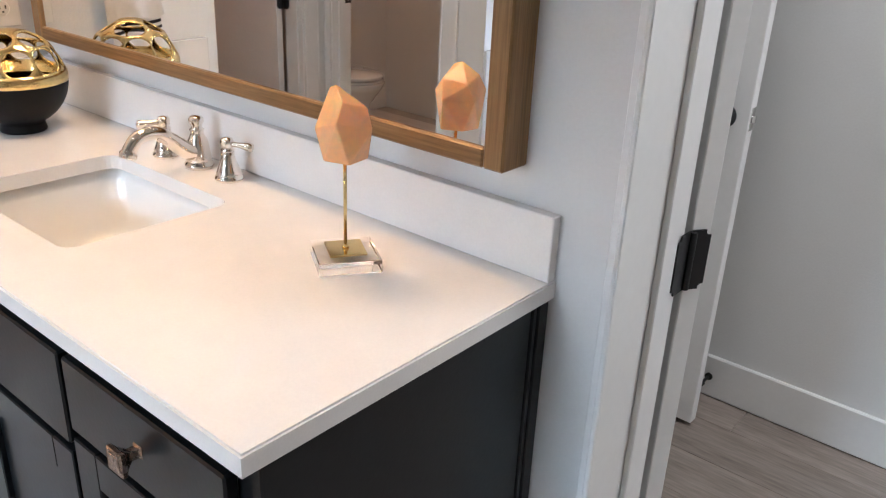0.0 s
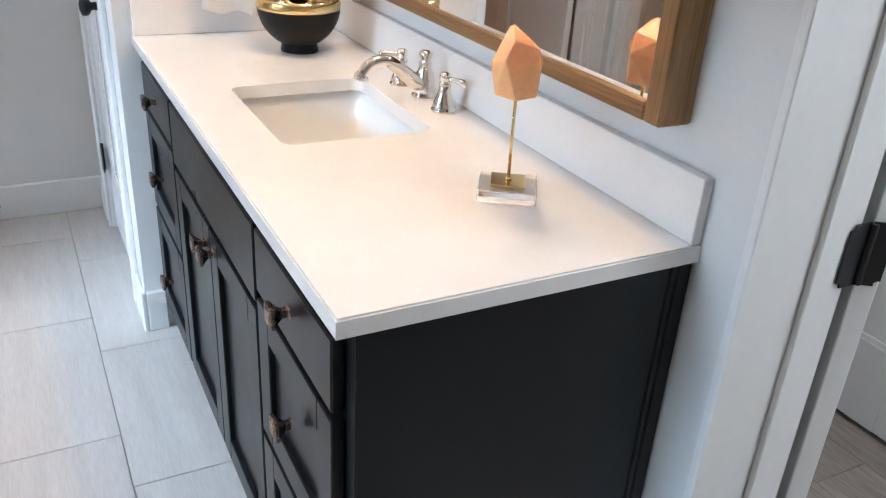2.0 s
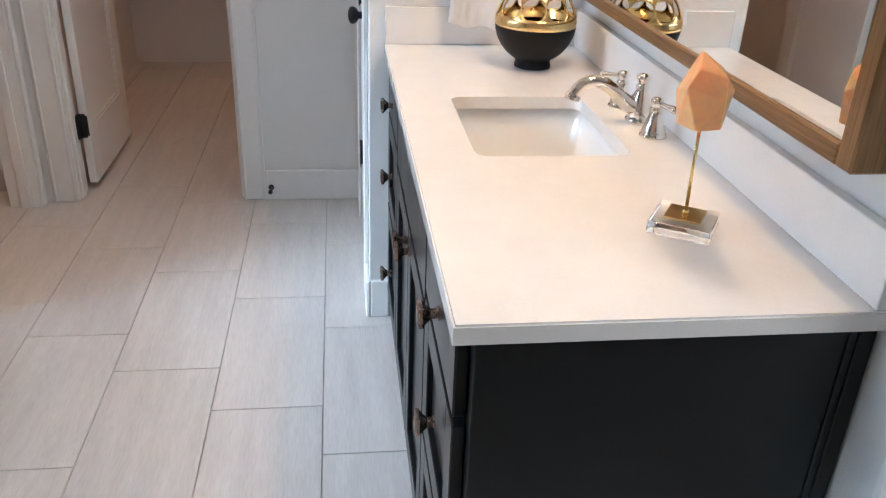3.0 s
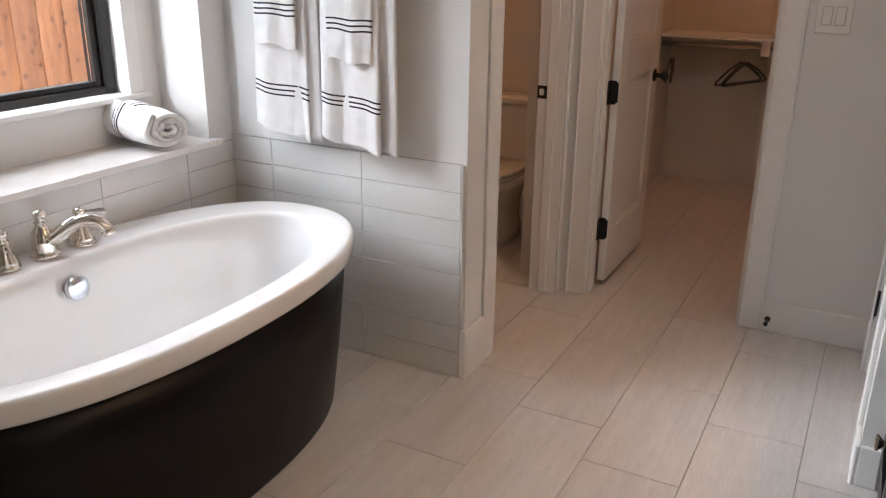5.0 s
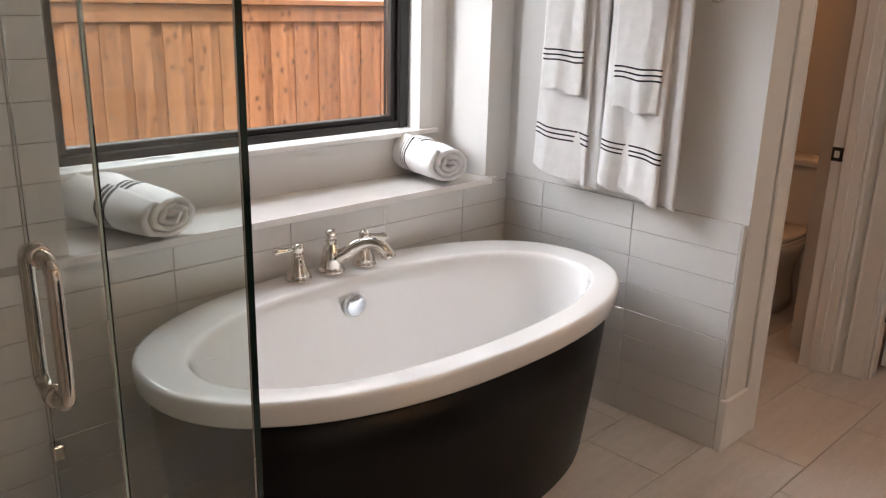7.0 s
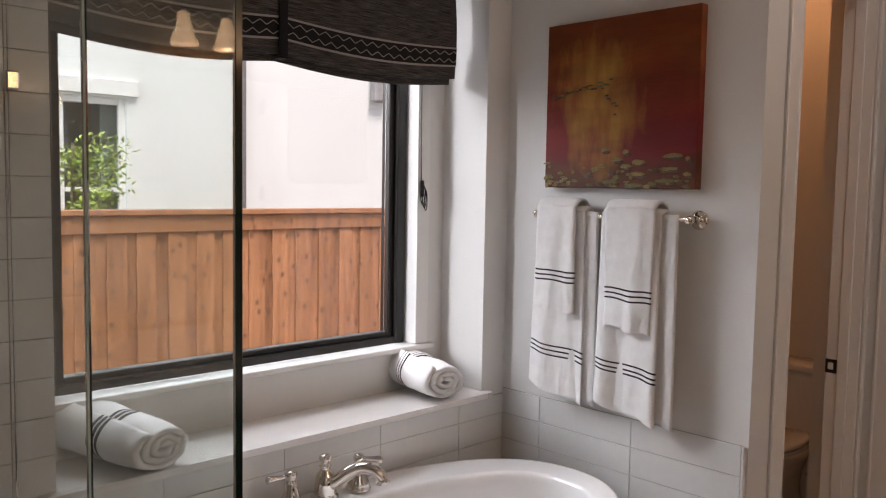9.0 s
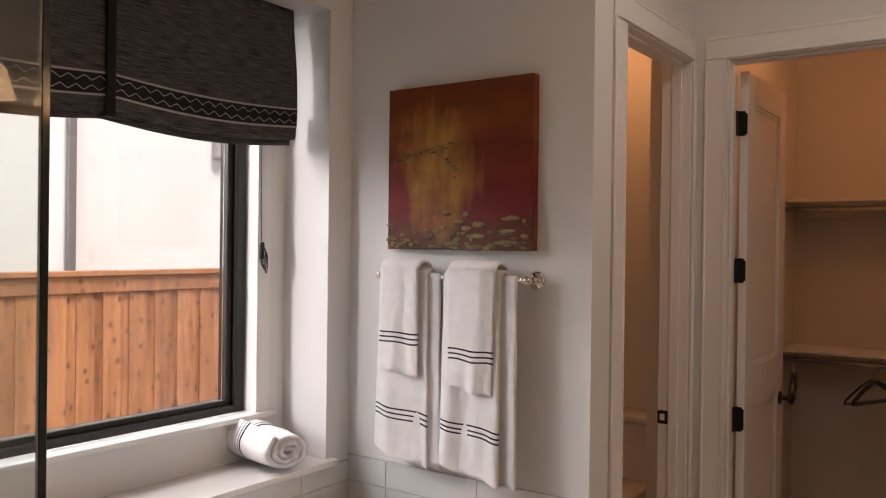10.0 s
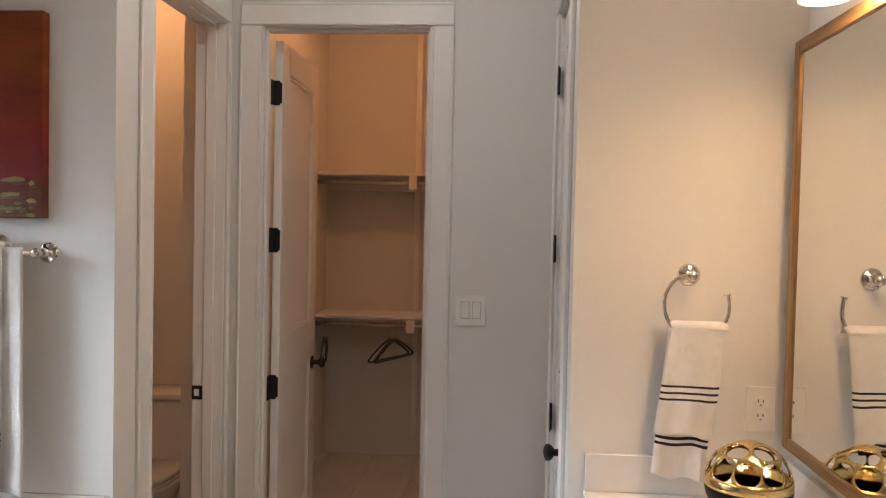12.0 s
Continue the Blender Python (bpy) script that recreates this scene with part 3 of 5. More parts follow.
def faucet_handle(parent, x, y, z, turn, s=1.0, h=1.0):
    g = pose(x, y, z) @ Matrix.Diagonal((s, s, h, 1))
    bm = bmesh.new()
    bell(bm, 0, 0, 0)
    bmesh.ops.transform(bm, matrix=g, verts=bm.verts)
    part("handle_base", bm, NICKEL, parent, smooth=True)
    bm = bmesh.new()
    lathe(bm, [(0.001, .055), (0.0125, .055), (0.013, .059), (0.009, .062), (0.012, .066), (0.0125, .076), (0.010, .081), (0.005, .083), (0.001, .083)], None, 20)
    tube(bm, [(0, 0, .070), (0.016, 0, .070), (0.030, 0, .069), (0.042, 0, .068), (0.050, 0, .067), (0.053, 0, .067)], [0.0065, 0.0048, 0.0058, 0.0082, 0.0080, 0.003], 14, m=pose(0, 0, 0, 0, 0, turn))
    bmesh.ops.transform(bm, matrix=g, verts=bm.verts)
    part("lever", bm, NICKEL, parent, smooth=True)


faucet = thing("sink_faucet", (-0.068, 0.79, 0.9), "polished nickel widespread bathroom faucet with lever handles", "faucet")
bm = bmesh.new()
lathe(bm, [(0.001, 0.9), (0.0275, 0.9), (0.0285, 0.904), (0.0275, 0.909), (0.024, 0.912), (0.0245, 0.916), (0.0235, 0.930), (0.020, 0.952), (0.0135, 0.965), (0.0125, 0.972), (0.0145, 0.976), (0.010, 0.980), (0.0115, 0.986), (0.0145, 0.992), (0.0145, 0.998), (0.009, 1.003), (0.001, 1.004)], pose(-0.068, 0.79, 0), 28)
part("body", bm, NICKEL, faucet, smooth=True)
bm = bmesh.new()
sp = spline([(-0.066, .79, .930), (-0.095, .79, .940), (-0.130, .79, .968), (-0.160, .79, .985), (-0.192, .79, .982), (-0.212, .79, .962), (-0.217, .79, .948)], 6)
tube(bm, sp, [0.020 - 0.007 * min(1, i / 18) + (0.003 if i > len(sp) - 6 else 0) for i in range(len(sp))], 18)
part("spout", bm, NICKEL, faucet, smooth=True)
faucet_handle(faucet, -0.072, 0.688, 0.9, -62)
faucet_handle(faucet, -0.075, 0.894, 0.9, 150)

# openwork sphere on the counter
ORB = Vector((-0.195, 1.262, 0.9))
orb = thing("decorative_sphere", ORB, "black and gold decorative sphere with openwork top", "ornament")
R, CZ = 0.104, 0.9 + 0.114
bm = bmesh.new()
prof = [(0.001, 0.9), (0.047, 0.9), (0.048, 0.904), (0.045, 0.917)]
prof += [(R * math.cos(a), CZ + R * math.sin(a)) for a in [radians(-62 + i * 7) for i in range(10)]]
prof += [((R - .006) * math.cos(a), CZ + (R - .006) * math.sin(a)) for a in [radians(1 - i * 9) for i in range(9)]] + [(0.001, CZ - R + .01)]
lathe(bm, prof, pose(ORB.x, ORB.y, 0), 48)
part("bowl", bm, MATTEBLACK, orb, "matte black bowl", smooth=True)
bm = bmesh.new()
bmesh.ops.create_icosphere(bm, subdivisions=6, radius=1.0)
# two rings of rounded openings above the bowl's brim: (azimuth, elevation, half width, half height)
holes = [(40 * k + 12, 26, 16.5, 15.5) for k in range(9)] + [(90 * k + 34, 60, 19.0, 14.0) for k in range(4)]
frames_ = []
for az, el, hw, hh in holes:
    a, e = radians(az), radians(el)
    c = Vector((math.cos(e) * math.cos(a), math.cos(e) * math.sin(a), math.sin(e)))
    east = Vector((-math.sin(a), math.cos(a), 0))
    frames_.append((c, east, c.cross(east), math.sin(radians(hw)), math.sin(radians(hh))))
bmesh.ops.delete(bm, geom=[v for v in bm.verts if v.co.z < 0.02], context='VERTS')


def opening(p):
    """How far a point lies into its nearest opening (under 1: inside), and the opening."""
    best = (9.0, None)
    for h in frames_:
        if p.dot(h[0]) > 0.7:
            u, w = p.dot(h[1]) / h[3], p.dot(h[2]) / h[4]
            best = min(best, ((abs(u) ** 2.3 + abs(w) ** 2.3) ** (1 / 2.3), h), key=lambda q: q[0])
    return best


depth = {v: opening(v.co) for v in bm.verts}
bmesh.ops.delete(bm, geom=[fc for fc in bm.faces if all(depth[v][0] < 1 for v in fc.verts)], context='FACES')
for v in bm.verts:
    f, h = depth[v]
    if f < 1:
        c = h[0]
        v.co = (c + (v.co - c) / max(f, .3)).normalized()
        f = 1.0
    edge = max(0.0, 1 - (f - 1) / 0.22) if h else 0.0
    v.co *= R * (1 - 0.030 * edge * edge)
bmesh.ops.translate(bm, verts=bm.verts, vec=(ORB.x, ORB.y, CZ))
lat = part("openwork_dome", bm, GOLD, orb, "polished gold openwork dome", smooth=True)
sol = lat.modifiers.new("thickness", 'SOLIDIFY')
sol.thickness, sol.offset = 0.005, -1.0
bm = bmesh.new()
lathe(bm, [(R + .0005, CZ - .006), (R + .0015, CZ), (R + .001, CZ + .012), (R - .002, CZ + .020), (R - .008, CZ + .020), (R - .008, CZ - .006)], pose(ORB.x, ORB.y, 0), 48)
part("band", bm, GOLD, orb, "gold band round the middle", smooth=True)

# crystal on a stand
CX, CY = -0.176, 0.258
cs = thing("crystal_stand", (CX, CY, 0.9), "pink salt crystal on brass rod and clear acrylic base", "ornament")
TILT = pose(CX, CY, 0.9, 0, 0, -33)
bm = bmesh.new()
box(bm, -0.047, 0.047, -0.047, 0.047, 0.0005, 0.021, bevel=0.0012, m=TILT)
part("base", bm, ACRYLICBLOCK, cs, "clear acrylic block")
bm = bmesh.new()
box(bm, -0.028, 0.028, -0.028, 0.028, 0.0212, 0.0250, bevel=0.0008, m=TILT)
part("plate", bm, BRASS, cs, "square brass plate")
bm = bmesh.new()
tube(bm, [(CX, CY, .925), (CX - .004, CY - .004, 1.070)], 0.0026, 12)
lathe(bm, [(0.001, .925), (0.0055, .925), (0.005, .929), (0.0026, .931)], pose(CX, CY, 0), 16)
part("rod", bm, BRASS, cs, "thin brass rod", smooth=True)
bm = bmesh.new()
for a, r, z in ((20, .0335, 0), (95, .0335, .002), (165, .0335, .001), (238, .0335, 0), (308, .0335, .002), (0, .044, .052), (70, .043, .058), (142, .042, .046), (212, .046, .062), (288, .044, .050),
                (222, .031, .088), (30, .030, .083), (112, .022, .101), (150, .012, .107), (300, .033, .077)):
    bm.verts.new((CX - .006 + r * math.cos(radians(a)), CY - .006 + r * math.sin(radians(a)), 1.066 + z))
bmesh.ops.convex_hull(bm, input=bm.verts)
bmesh.ops.bevel(bm, geom=list(bm.edges), offset=0.0012, segments=1, affect='EDGES')
part("crystal", bm, SALT, cs, "faceted peach-pink salt crystal")

# mirror
MY0, MY1, MZ0, MZ1 = 0.062, 1.436, 1.062, 2.120
mirror = thing("wall_mirror", (-0.002, 0.78, 1.06), "large wall mirror in a bronze-gold wooden frame", "mirror")
part("glass", boxes([(-0.055, -0.049, MY0 + .03, MY1 - .03, MZ0 + .02, MZ1 - .03)]), MIRROR, mirror)
part("backing", boxes([(-0.0485, -0.0005, MY0 + .02, MY1 - .02, MZ0 + .02, MZ1 - .02)]), FRAMEGOLD, mirror)
for nm, y0, y1, z0, z1 in (("frame_side", MY0, MY0 + .036, MZ0, MZ1), ("frame_side", MY1 - .036, MY1, MZ0, MZ1), ("frame_rail", MY0 + .036, MY1 - .036, MZ0, MZ0 + .030), ("frame_rail", MY0 + .036, MY1 - .036, MZ1 - .036, MZ1)):
    part(nm, boxes([(-0.062, -0.001, y0, y1, z0, z1)], 0.003), FRAMEGOLD if nm == "frame_rail" else FRAMEGOLDUP, mirror)

# vanity light
vl = thing("vanity_light", (-0.002, 0.77, 2.28), "polished nickel bath light bar with four frosted shades", "wall light")
part("backplate", boxes([(-0.022, -0.001, 0.46, 1.08, 2.25, 2.31)], 0.004), NICKEL, vl)
for i in range(4):
    y = 0.5075 + 0.175 * i
    bm = bmesh.new()
    tube(bm, spline([(-0.02, y, 2.28), (-0.07, y, 2.30), (-0.12, y, 2.295), (-0.14, y, 2.237)], 5), 0.007, 10)
    arm = part("arm", bm, NICKEL, vl, smooth=True)
    bm = bmesh.new()
    prof = [(0.018, 2.237), (0.022, 2.22), (0.030, 2.185), (0.042, 2.145), (0.052, 2.12)]
    lathe(bm, prof + [(r - .004, z) for r, z in prof[::-1]], pose(-0.14, y, 0), 24)
    part("shade", bm, SHADE, vl, "lit frosted glass shade", smooth=True)

# towel ring and its towel on the short wall
ring = thing("towel_ring", (-0.297, 1.519, 1.504), "polished nickel open towel ring", "towel ring")
bm = bmesh.new()
lathe(bm, [(0.001, 0), (0.030, 0), (0.031, 0.004), (0.024, 0.008), (0.020, 0.010), (0.010, 0.014), (0.009, 0.045), (0.014, 0.050), (0.015, 0.060), (0.009, 0.066), (0.001, 0.067)], pose(-0.297, 1.519, 1.504, 90, 0, 0), 24)
part("rosette", bm, NICKEL, ring, smooth=True)
bm = bmesh.new()
pts = spline([(-0.305, 1.462, 1.509), (-0.345, 1.462, 1.492), (-0.369, 1.462, 1.449), (-0.366, 1.462, 1.399), (-0.340, 1.462, 1.362), (-0.285, 1.462, 1.350), (-0.228, 1.462, 1.362), (-0.203, 1.462, 1.399), (-0.202, 1.462, 1.439), (-0.206, 1.462, 1.459)], 5)
tube(bm, pts, [0.0055] * (len(pts) - 2) + [0.009, 0.010], 12)
part("ring", bm, NICKEL, ring, smooth=True)


def cloth_sheet(bm, x0, x1, z0, z1, y, wave, skew=0.0, nx=26, nz=40, seed=1, thick=0.012, bottom_sag=0.0, taper=0.0, mi=None):
    """A hanging fold of terry, solid, x across and y deep; mi picks the material per height."""
    front_, back_ = [], []
    for j in range(nz + 1):
        v = j / nz
        z = z0 + (z1 - z0) * v
        fr, bk = [], []
        for i in range(nx + 1):
            u = i / nx
            w = (x1 - x0) * (1 - taper * v)
            x = (x0 + x1) / 2 + w * (u - 0.5) + skew * (1 - v)
            k = 0.35 + 0.65 * (1 - v)
            d = wave * k * (math.sin(u * 7.5 + seed * 2.1 + 0.6 * v) + 0.5 * math.sin(u * 15 + seed * 1.3 - v * 1.5))
            d += 0.003 * noise.noise((u * 6, v * 9, seed))
            zz = z + (bottom_sag * (u - 0.5) + 0.006 * math.sin(u * 9 + seed)) * (1 - v) ** 3
            edge = min(1, min(u, 1 - u) * 9)
            h = thick * (0.35 + 0.65 * math.sqrt(edge))
            fr.append(bm.verts.new((x, y + d - h / 2, zz)))
            bk.append(bm.verts.new((x, y + d + h / 2, zz)))
        front_.append(fr)
        back_.append(bk)
    def q(a, b, c, d, z):
        fc = bm.faces.new((a, b, c, d))
        if mi:
            fc.material_index = mi(z)
    for j in range(nz):
        zc = z0 + (z1 - z0) * (j + .5) / nz
        for i in range(nx):
            q(front_[j][i], front_[j][i + 1], front_[j + 1][i + 1], front_[j + 1][i], zc)
            q(back_[j][i + 1], back_[j][i], back_[j + 1][i], back_[j + 1][i + 1], zc)
        q(front_[j][0], front_[j + 1][0], back_[j + 1][0], back_[j][0], zc)
        q(front_[j][nx], back_[j][nx], back_[j + 1][nx], front_[j + 1][nx], zc)
    for j, z in ((0, z0), (nz, z1)):
        for i in range(nx):
            q(front_[j][i], back_[j][i], back_[j][i + 1], front_[j][i + 1], z)


def striped(*levels, w=0.0030):
    return lambda z: 1 if any(abs(z - l) < w for l in levels) else 0


def three(z):
    return (z, z + 0.0175, z + 0.035)


def towel(name, label, x0, x1, ztop, zbot, zback, ybar, stripes, wave=0.006, seed=1, skew=0.0, sag=0.0, gap=0.022, thick=0.014, group="", nz=None, parent=None, taper=0.08, layer=0.0, layer_stripes=()):
    """A towel folded over a bar: front fall, back fall and the roll over the top."""
    root = parent or thing(name, ((x0 + x1) / 2, ybar, ztop), label, "towel", group)
    bm = bmesh.new()
    n = nz or int((ztop - zbot) / 0.0030)
    cloth_sheet(bm, x0, x1, zbot, ztop - .008, ybar - gap, wave, skew, seed=seed, nz=n, bottom_sag=sag, thick=thick, taper=taper, mi=striped(*stripes))
    part("front_fall" if not parent else "folded_end", bm, (TERRY, STRIPE), root, smooth=True)
    bm = bmesh.new()
    cloth_sheet(bm, x0 + .006 + layer * .3, x1 + .012 + layer, zback, ztop - .008, (ybar - gap + .011) if layer else (ybar + gap * .85), wave * .5, skew, seed=seed + 5, nz=n if layer_stripes else 30, bottom_sag=-sag if not layer else sag, thick=thick, taper=taper, mi=striped(*layer_stripes))
    part("back_fall", bm, (TERRY, STRIPE), root, smooth=True)
    bm = bmesh.new()
    w = (x1 - x0) * (1 - taper)
    cx = (x0 + x1) / 2
    nseg = 10
    rows = []
    for i in range(19):
        u = i / 18
        x = cx + w * (u - .5) + .004
        rr = gap + thick * .5 * (0.4 + .6 * math.sqrt(min(1, min(u, 1 - u) * 9)))
        ri = gap - thick * .4
        rows.append([bm.verts.new((x, ybar - rr * math.cos(a), ztop - .010 + (rr * .75) * math.sin(a))) for a in [math.pi * k / nseg for k in range(nseg + 1)]]
                    + [bm.verts.new((x, ybar + ri * math.cos(a), ztop - .012 + (ri * .7) * math.sin(a))) for a in [math.pi * k / nseg for k in range(nseg + 1)]])
    for a, b in zip(rows, rows[1:]):
        for k in range(len(a)):
            bm.faces.new((a[k], a[(k + 1) % len(a)], b[(k + 1) % len(a)], b[k]))
    bm.faces.new(rows[0])
    bm.faces.new(rows[-1])
    part("top_fold", bm, TERRY, root, smooth=True)
    return root


towel("hand_towel", "white terry hand towel with triple black stripes", -0.362, -0.206, 1.372, 1.082, 0.962, 1.462, three(1.176), 0.006, 3, skew=-0.032, sag=-0.014, gap=0.024, thick=0.012, taper=0.06, layer=-0.030, layer_stripes=three(1.054))

# wall outlet, switch plate
def wall_plate(name, m, label, category, gangs, outlet):
    root = thing(name, (0, 0, 0), label, category)
    w = 0.080 if gangs == 1 else 0.122
    bm = bmesh.new()
    box(bm, -w / 2, w / 2, -0.006, -0.0005, -0.063, 0.063, bevel=0.0025)
    part("plate", bm, SOCKET, root)
    for g in range(gangs):
        cx = 0 if gangs == 1 else (-0.023 + 0.046 * g)
        if outlet:
            for s in (-1, 1):
                bm = bmesh.new()
                lathe(bm, [(0.001, 0), (0.0165, 0), (0.0165, 0.002), (0.015, 0.003), (0.001, 0.003)], pose(cx, -0.006, s * 0.0195, 90, 0, 0), 20)
                sock = part("socket", bm, SOCKET, root)
                # slots are thin dark blocks, their colour standing in for shade in the holes
                part("slot", boxes([(cx - .008, cx - .0055, -0.0100, -0.0088, s * .0195 - .001, s * .0195 + .008), (cx + .0055, cx + .008, -0.0100, -0.0088, s * .0195 - .001, s * .0195 + .007), (cx - .002, cx + .002, -0.0100, -0.0088, s * .0195 - .010, s * .0195 - .006)]), SLOTSHADE, sock)
        else:
            part("rocker_frame", boxes([(cx - .0175, cx + .0175, -0.0075, -0.006, -.034, .034)], 0.0006), GROUT, root)
            bm = bmesh.new()
            box(bm, cx - .0155, cx + .0155, -0.0115, -0.0076, -.032, .032, bevel=0.0018)
            part("rocker", bm, SOCKET, root)
    root.matrix_basis = m
    return root


wall_plate("wall_outlet", pose(-0.095, 1.52, 1.142), "white duplex wall outlet", "outlet", 1, True)
wall_plate("light_switch", pose(-0.930, 2.52, 1.285), "white double rocker light switch plate", "light switch", 2, False)


def door_stop(m):
    root = thing("door_stop", (0, 0, 0), "black door stop with rubber tip on baseboard", "door stop")
    bm = bmesh.new()
    lathe(bm, [(0.001, 0), (0.012, 0), (0.012, .004), (0.005, .008), (0.0045, .050), (0.001, .050)], pose(0, 0, 0, 90, 0, 0), 16)
    part("stem", bm, BLACKMETAL, root)
    bm = bmesh.new()
    lathe(bm, [(0.001, .050), (0.009, .050), (0.0095, .060), (0.007, .066), (0.001, .067)], pose(0, 0, 0, 90, 0, 0), 16)
    part("tip", bm, RUBBER, root, "rubber tip")
    root.matrix_basis = m


door_stop(pose(-0.995, 2.505, 0.060))
door_stop(pose(1.285, 0.175, 0.07, 0, 0, -90))

# ---- bath tub ----
TC = (-2.502, 0.595)


def oval(bm, cx, cy, a, b, z, n=72, p=2.25):
    out = []
    for k in range(n):
        t = 2 * math.pi * k / n
        c, s = math.cos(t), math.sin(t)
        out.append(bm.verts.new((cx + a * math.copysign(abs(c) ** (2 / p), c), cy + b * math.copysign(abs(s) ** (2 / p), s), z)))
    return out


def skin(bm, rings, cap0=False, cap1=False):
    for a, b in zip(rings, rings[1:]):
        for k in range(len(a)):
            bm.faces.new((a[k], a[(k + 1) % len(a)], b[(k + 1) % len(a)], b[k]))
    if cap0:
        bm.faces.new(rings[0])
    if cap1:
        bm.faces.new(rings[-1])


tub = thing("bathtub", (TC[0], TC[1], 0), "freestanding oval bathtub, white inside with black skirt", "bathtub")
RZ = 0.622
bm = bmesh.new()
rows = [(0, .405, .775, RZ - .060), (0, .438, .806, RZ - .060), (0, .446, .813, RZ - .058), (0, .449, .816, RZ - .052), (0, .449, .816, RZ - .016), (0, .4475, .8145, RZ - .008), (0, .443, .810, RZ - .002), (0, .436, .803, RZ),
        (.002, .428, .795, RZ), (.027, .338, .716, RZ - .004), (.029, .331, .709, RZ - .005), (.031, .324, .702, RZ - .009), (.032, .319, .697, RZ - .017), (.033, .315, .693, RZ - .030), (.034, .306, .680, RZ - .08), (.036, .285, .645, RZ - .20), (.036, .262, .60, RZ - .34),
        (.036, .225, .54, RZ - .41), (.036, .16, .44, RZ - .43), (.036, .06, .2, RZ - .435)]
rows_v = [oval(bm, TC[0] + dx, TC[1], a, b, z) for dx, a, b, z in rows]
skin(bm, rows_v, False, True)
part("basin", bm, ACRYLIC, tub, "white acrylic basin with broad rim", smooth=True)
bm = bmesh.new()
skin(bm, [oval(bm, TC[0], TC[1], a, b, z) for a, b, z in ((.358, .722, .002), (.361, .727, .012), (.384, .752, .20), (.404, .774, .40), (.419, .788, RZ - .0625), (.39, .76, RZ - .0625))], True, False)
part("skirt", bm, TUBSKIRT, tub, "satin black skirt", smooth=True)
bm = bmesh.new()
lathe(bm, [(0.001, 0), (0.037, 0), (0.038, .012), (0.037, .022), (0.033, .025), (0.001, .026)], pose(-2.764, 0.582, RZ - .085, 0, 84, 0), 28)
part("overflow_cap", bm, BLUECASTCHROME, tub, "chrome overflow cap", smooth=True)

tf = thing("tub_faucet", (-2.862, 0.60, RZ), "polished nickel deck-mounted tub filler with lever handles", "faucet")
FX = -2.862
bm = bmesh.new()
lathe(bm, [(0.001, 0), (0.036, 0), (0.0375, .006), (0.036, .012), (0.031, .015), (0.032, .020), (0.030, .045), (0.025, .070), (0.015, .082), (0.014, .090), (0.018, .094), (0.012, .099), (0.014, .106), (0.0175, .112), (0.0175, .120), (0.010, .126), (0.001, .127)], pose(FX, 0.575, RZ) @ Matrix.Diagonal((1.15, 1.15, 1.15, 1)), 28)
part("body", bm, NICKEL, tf, smooth=True)
bm = bmesh.new()
dv = Vector((0.80, 0.60, 0))
sp = spline([Vector((FX, .575, RZ + .046)) + dv * d + Vector((0, 0, h)) for d, h in ((0, 0), (.035, .012), (.080, .046), (.120, .062), (.160, .058), (.185, .034), (.190, .018))], 6)
tube(bm, sp, [0.027 - 0.008 * min(1, i / 18) + (0.004 if i > len(sp) - 6 else 0) for i in range(len(sp))], 18)
part("spout", bm, NICKEL, tf, smooth=True)
faucet_handle(tf, FX - .005, 0.450, RZ, 250, 1.5, 1.45)
faucet_handle(tf, FX + .005, 0.706, RZ, 55, 1.5, 1.45)

# ---- window bench, window, blind ----
bench = thing("bench_slab", (-3.06, 0.59, 0.79), "white quartz bench slab below the window", "window bench", kind="structure")
part("slab", boxes([(-3.199, -2.925, -0.199, 1.404, 0.7905, 0.815), (-2.964, -2.925, -0.258, -0.199, 0.7905, 0.815), (-2.964, -2.925, 1.404, 1.432, 0.7905, 0.815)], 0.0015), QUARTZ, bench)
win = thing("window_1", (-3.29, 0.54, 0.98), "dark bronze framed picture window", "window", kind="structure")
part("window_sill", boxes([(-3.255, -3.172, -0.199, 1.345, 0.966, 0.986)], 0.003), TRIM, win)
WY0, WY1, WZ0, WZ1 = -0.138, 1.252, 0.987, 2.50
for nm, y0, y1, z0, z1 in (("frame_side", WY0, WY0 + .045, WZ0, WZ1), ("frame_side", WY1 - .045, WY1, WZ0, WZ1), ("frame_rail", WY0 + .045, WY1 - .045, WZ0, WZ0 + .028), ("frame_rail", WY0 + .045, WY1 - .045, WZ1 - .045, WZ1)):
    part(nm, boxes([(-3.335, -3.255, y0, y1, z0, z1)], 0.003), WINFRAME, win)
for nm, y0, y1, z0, z1 in (("sash_side", WY0 + .046, WY0 + .073, WZ0 + .0285, WZ1 - .046), ("sash_side", WY1 - .073, WY1 - .046, WZ0 + .0285, WZ1 - .046), ("sash_rail", WY0 + .073, WY1 - .073, WZ0 + .0285, WZ0 + .048)):
    part(nm, boxes([(-3.325, -3.275, y0, y1, z0, z1)], 0.003), WINFRAME, win)
pane = part("pane", boxes([(-3.304, -3.298, WY0 + .0735, WY1 - .0735, WZ0 + .0485, WZ1 - .047)]), GLASS, win)
pane.visible_shadow = False
for nm, y0, y1, z0, z1 in (("window_trim", 1.2525, 1.318, 0.987, 2.50), ("window_trim", -0.195, -0.1385, 0.987, 2.50)):
    part(nm, boxes([(-3.199, -3.188, y0, y1, z0, z1)], 0.002), TRIM, win)


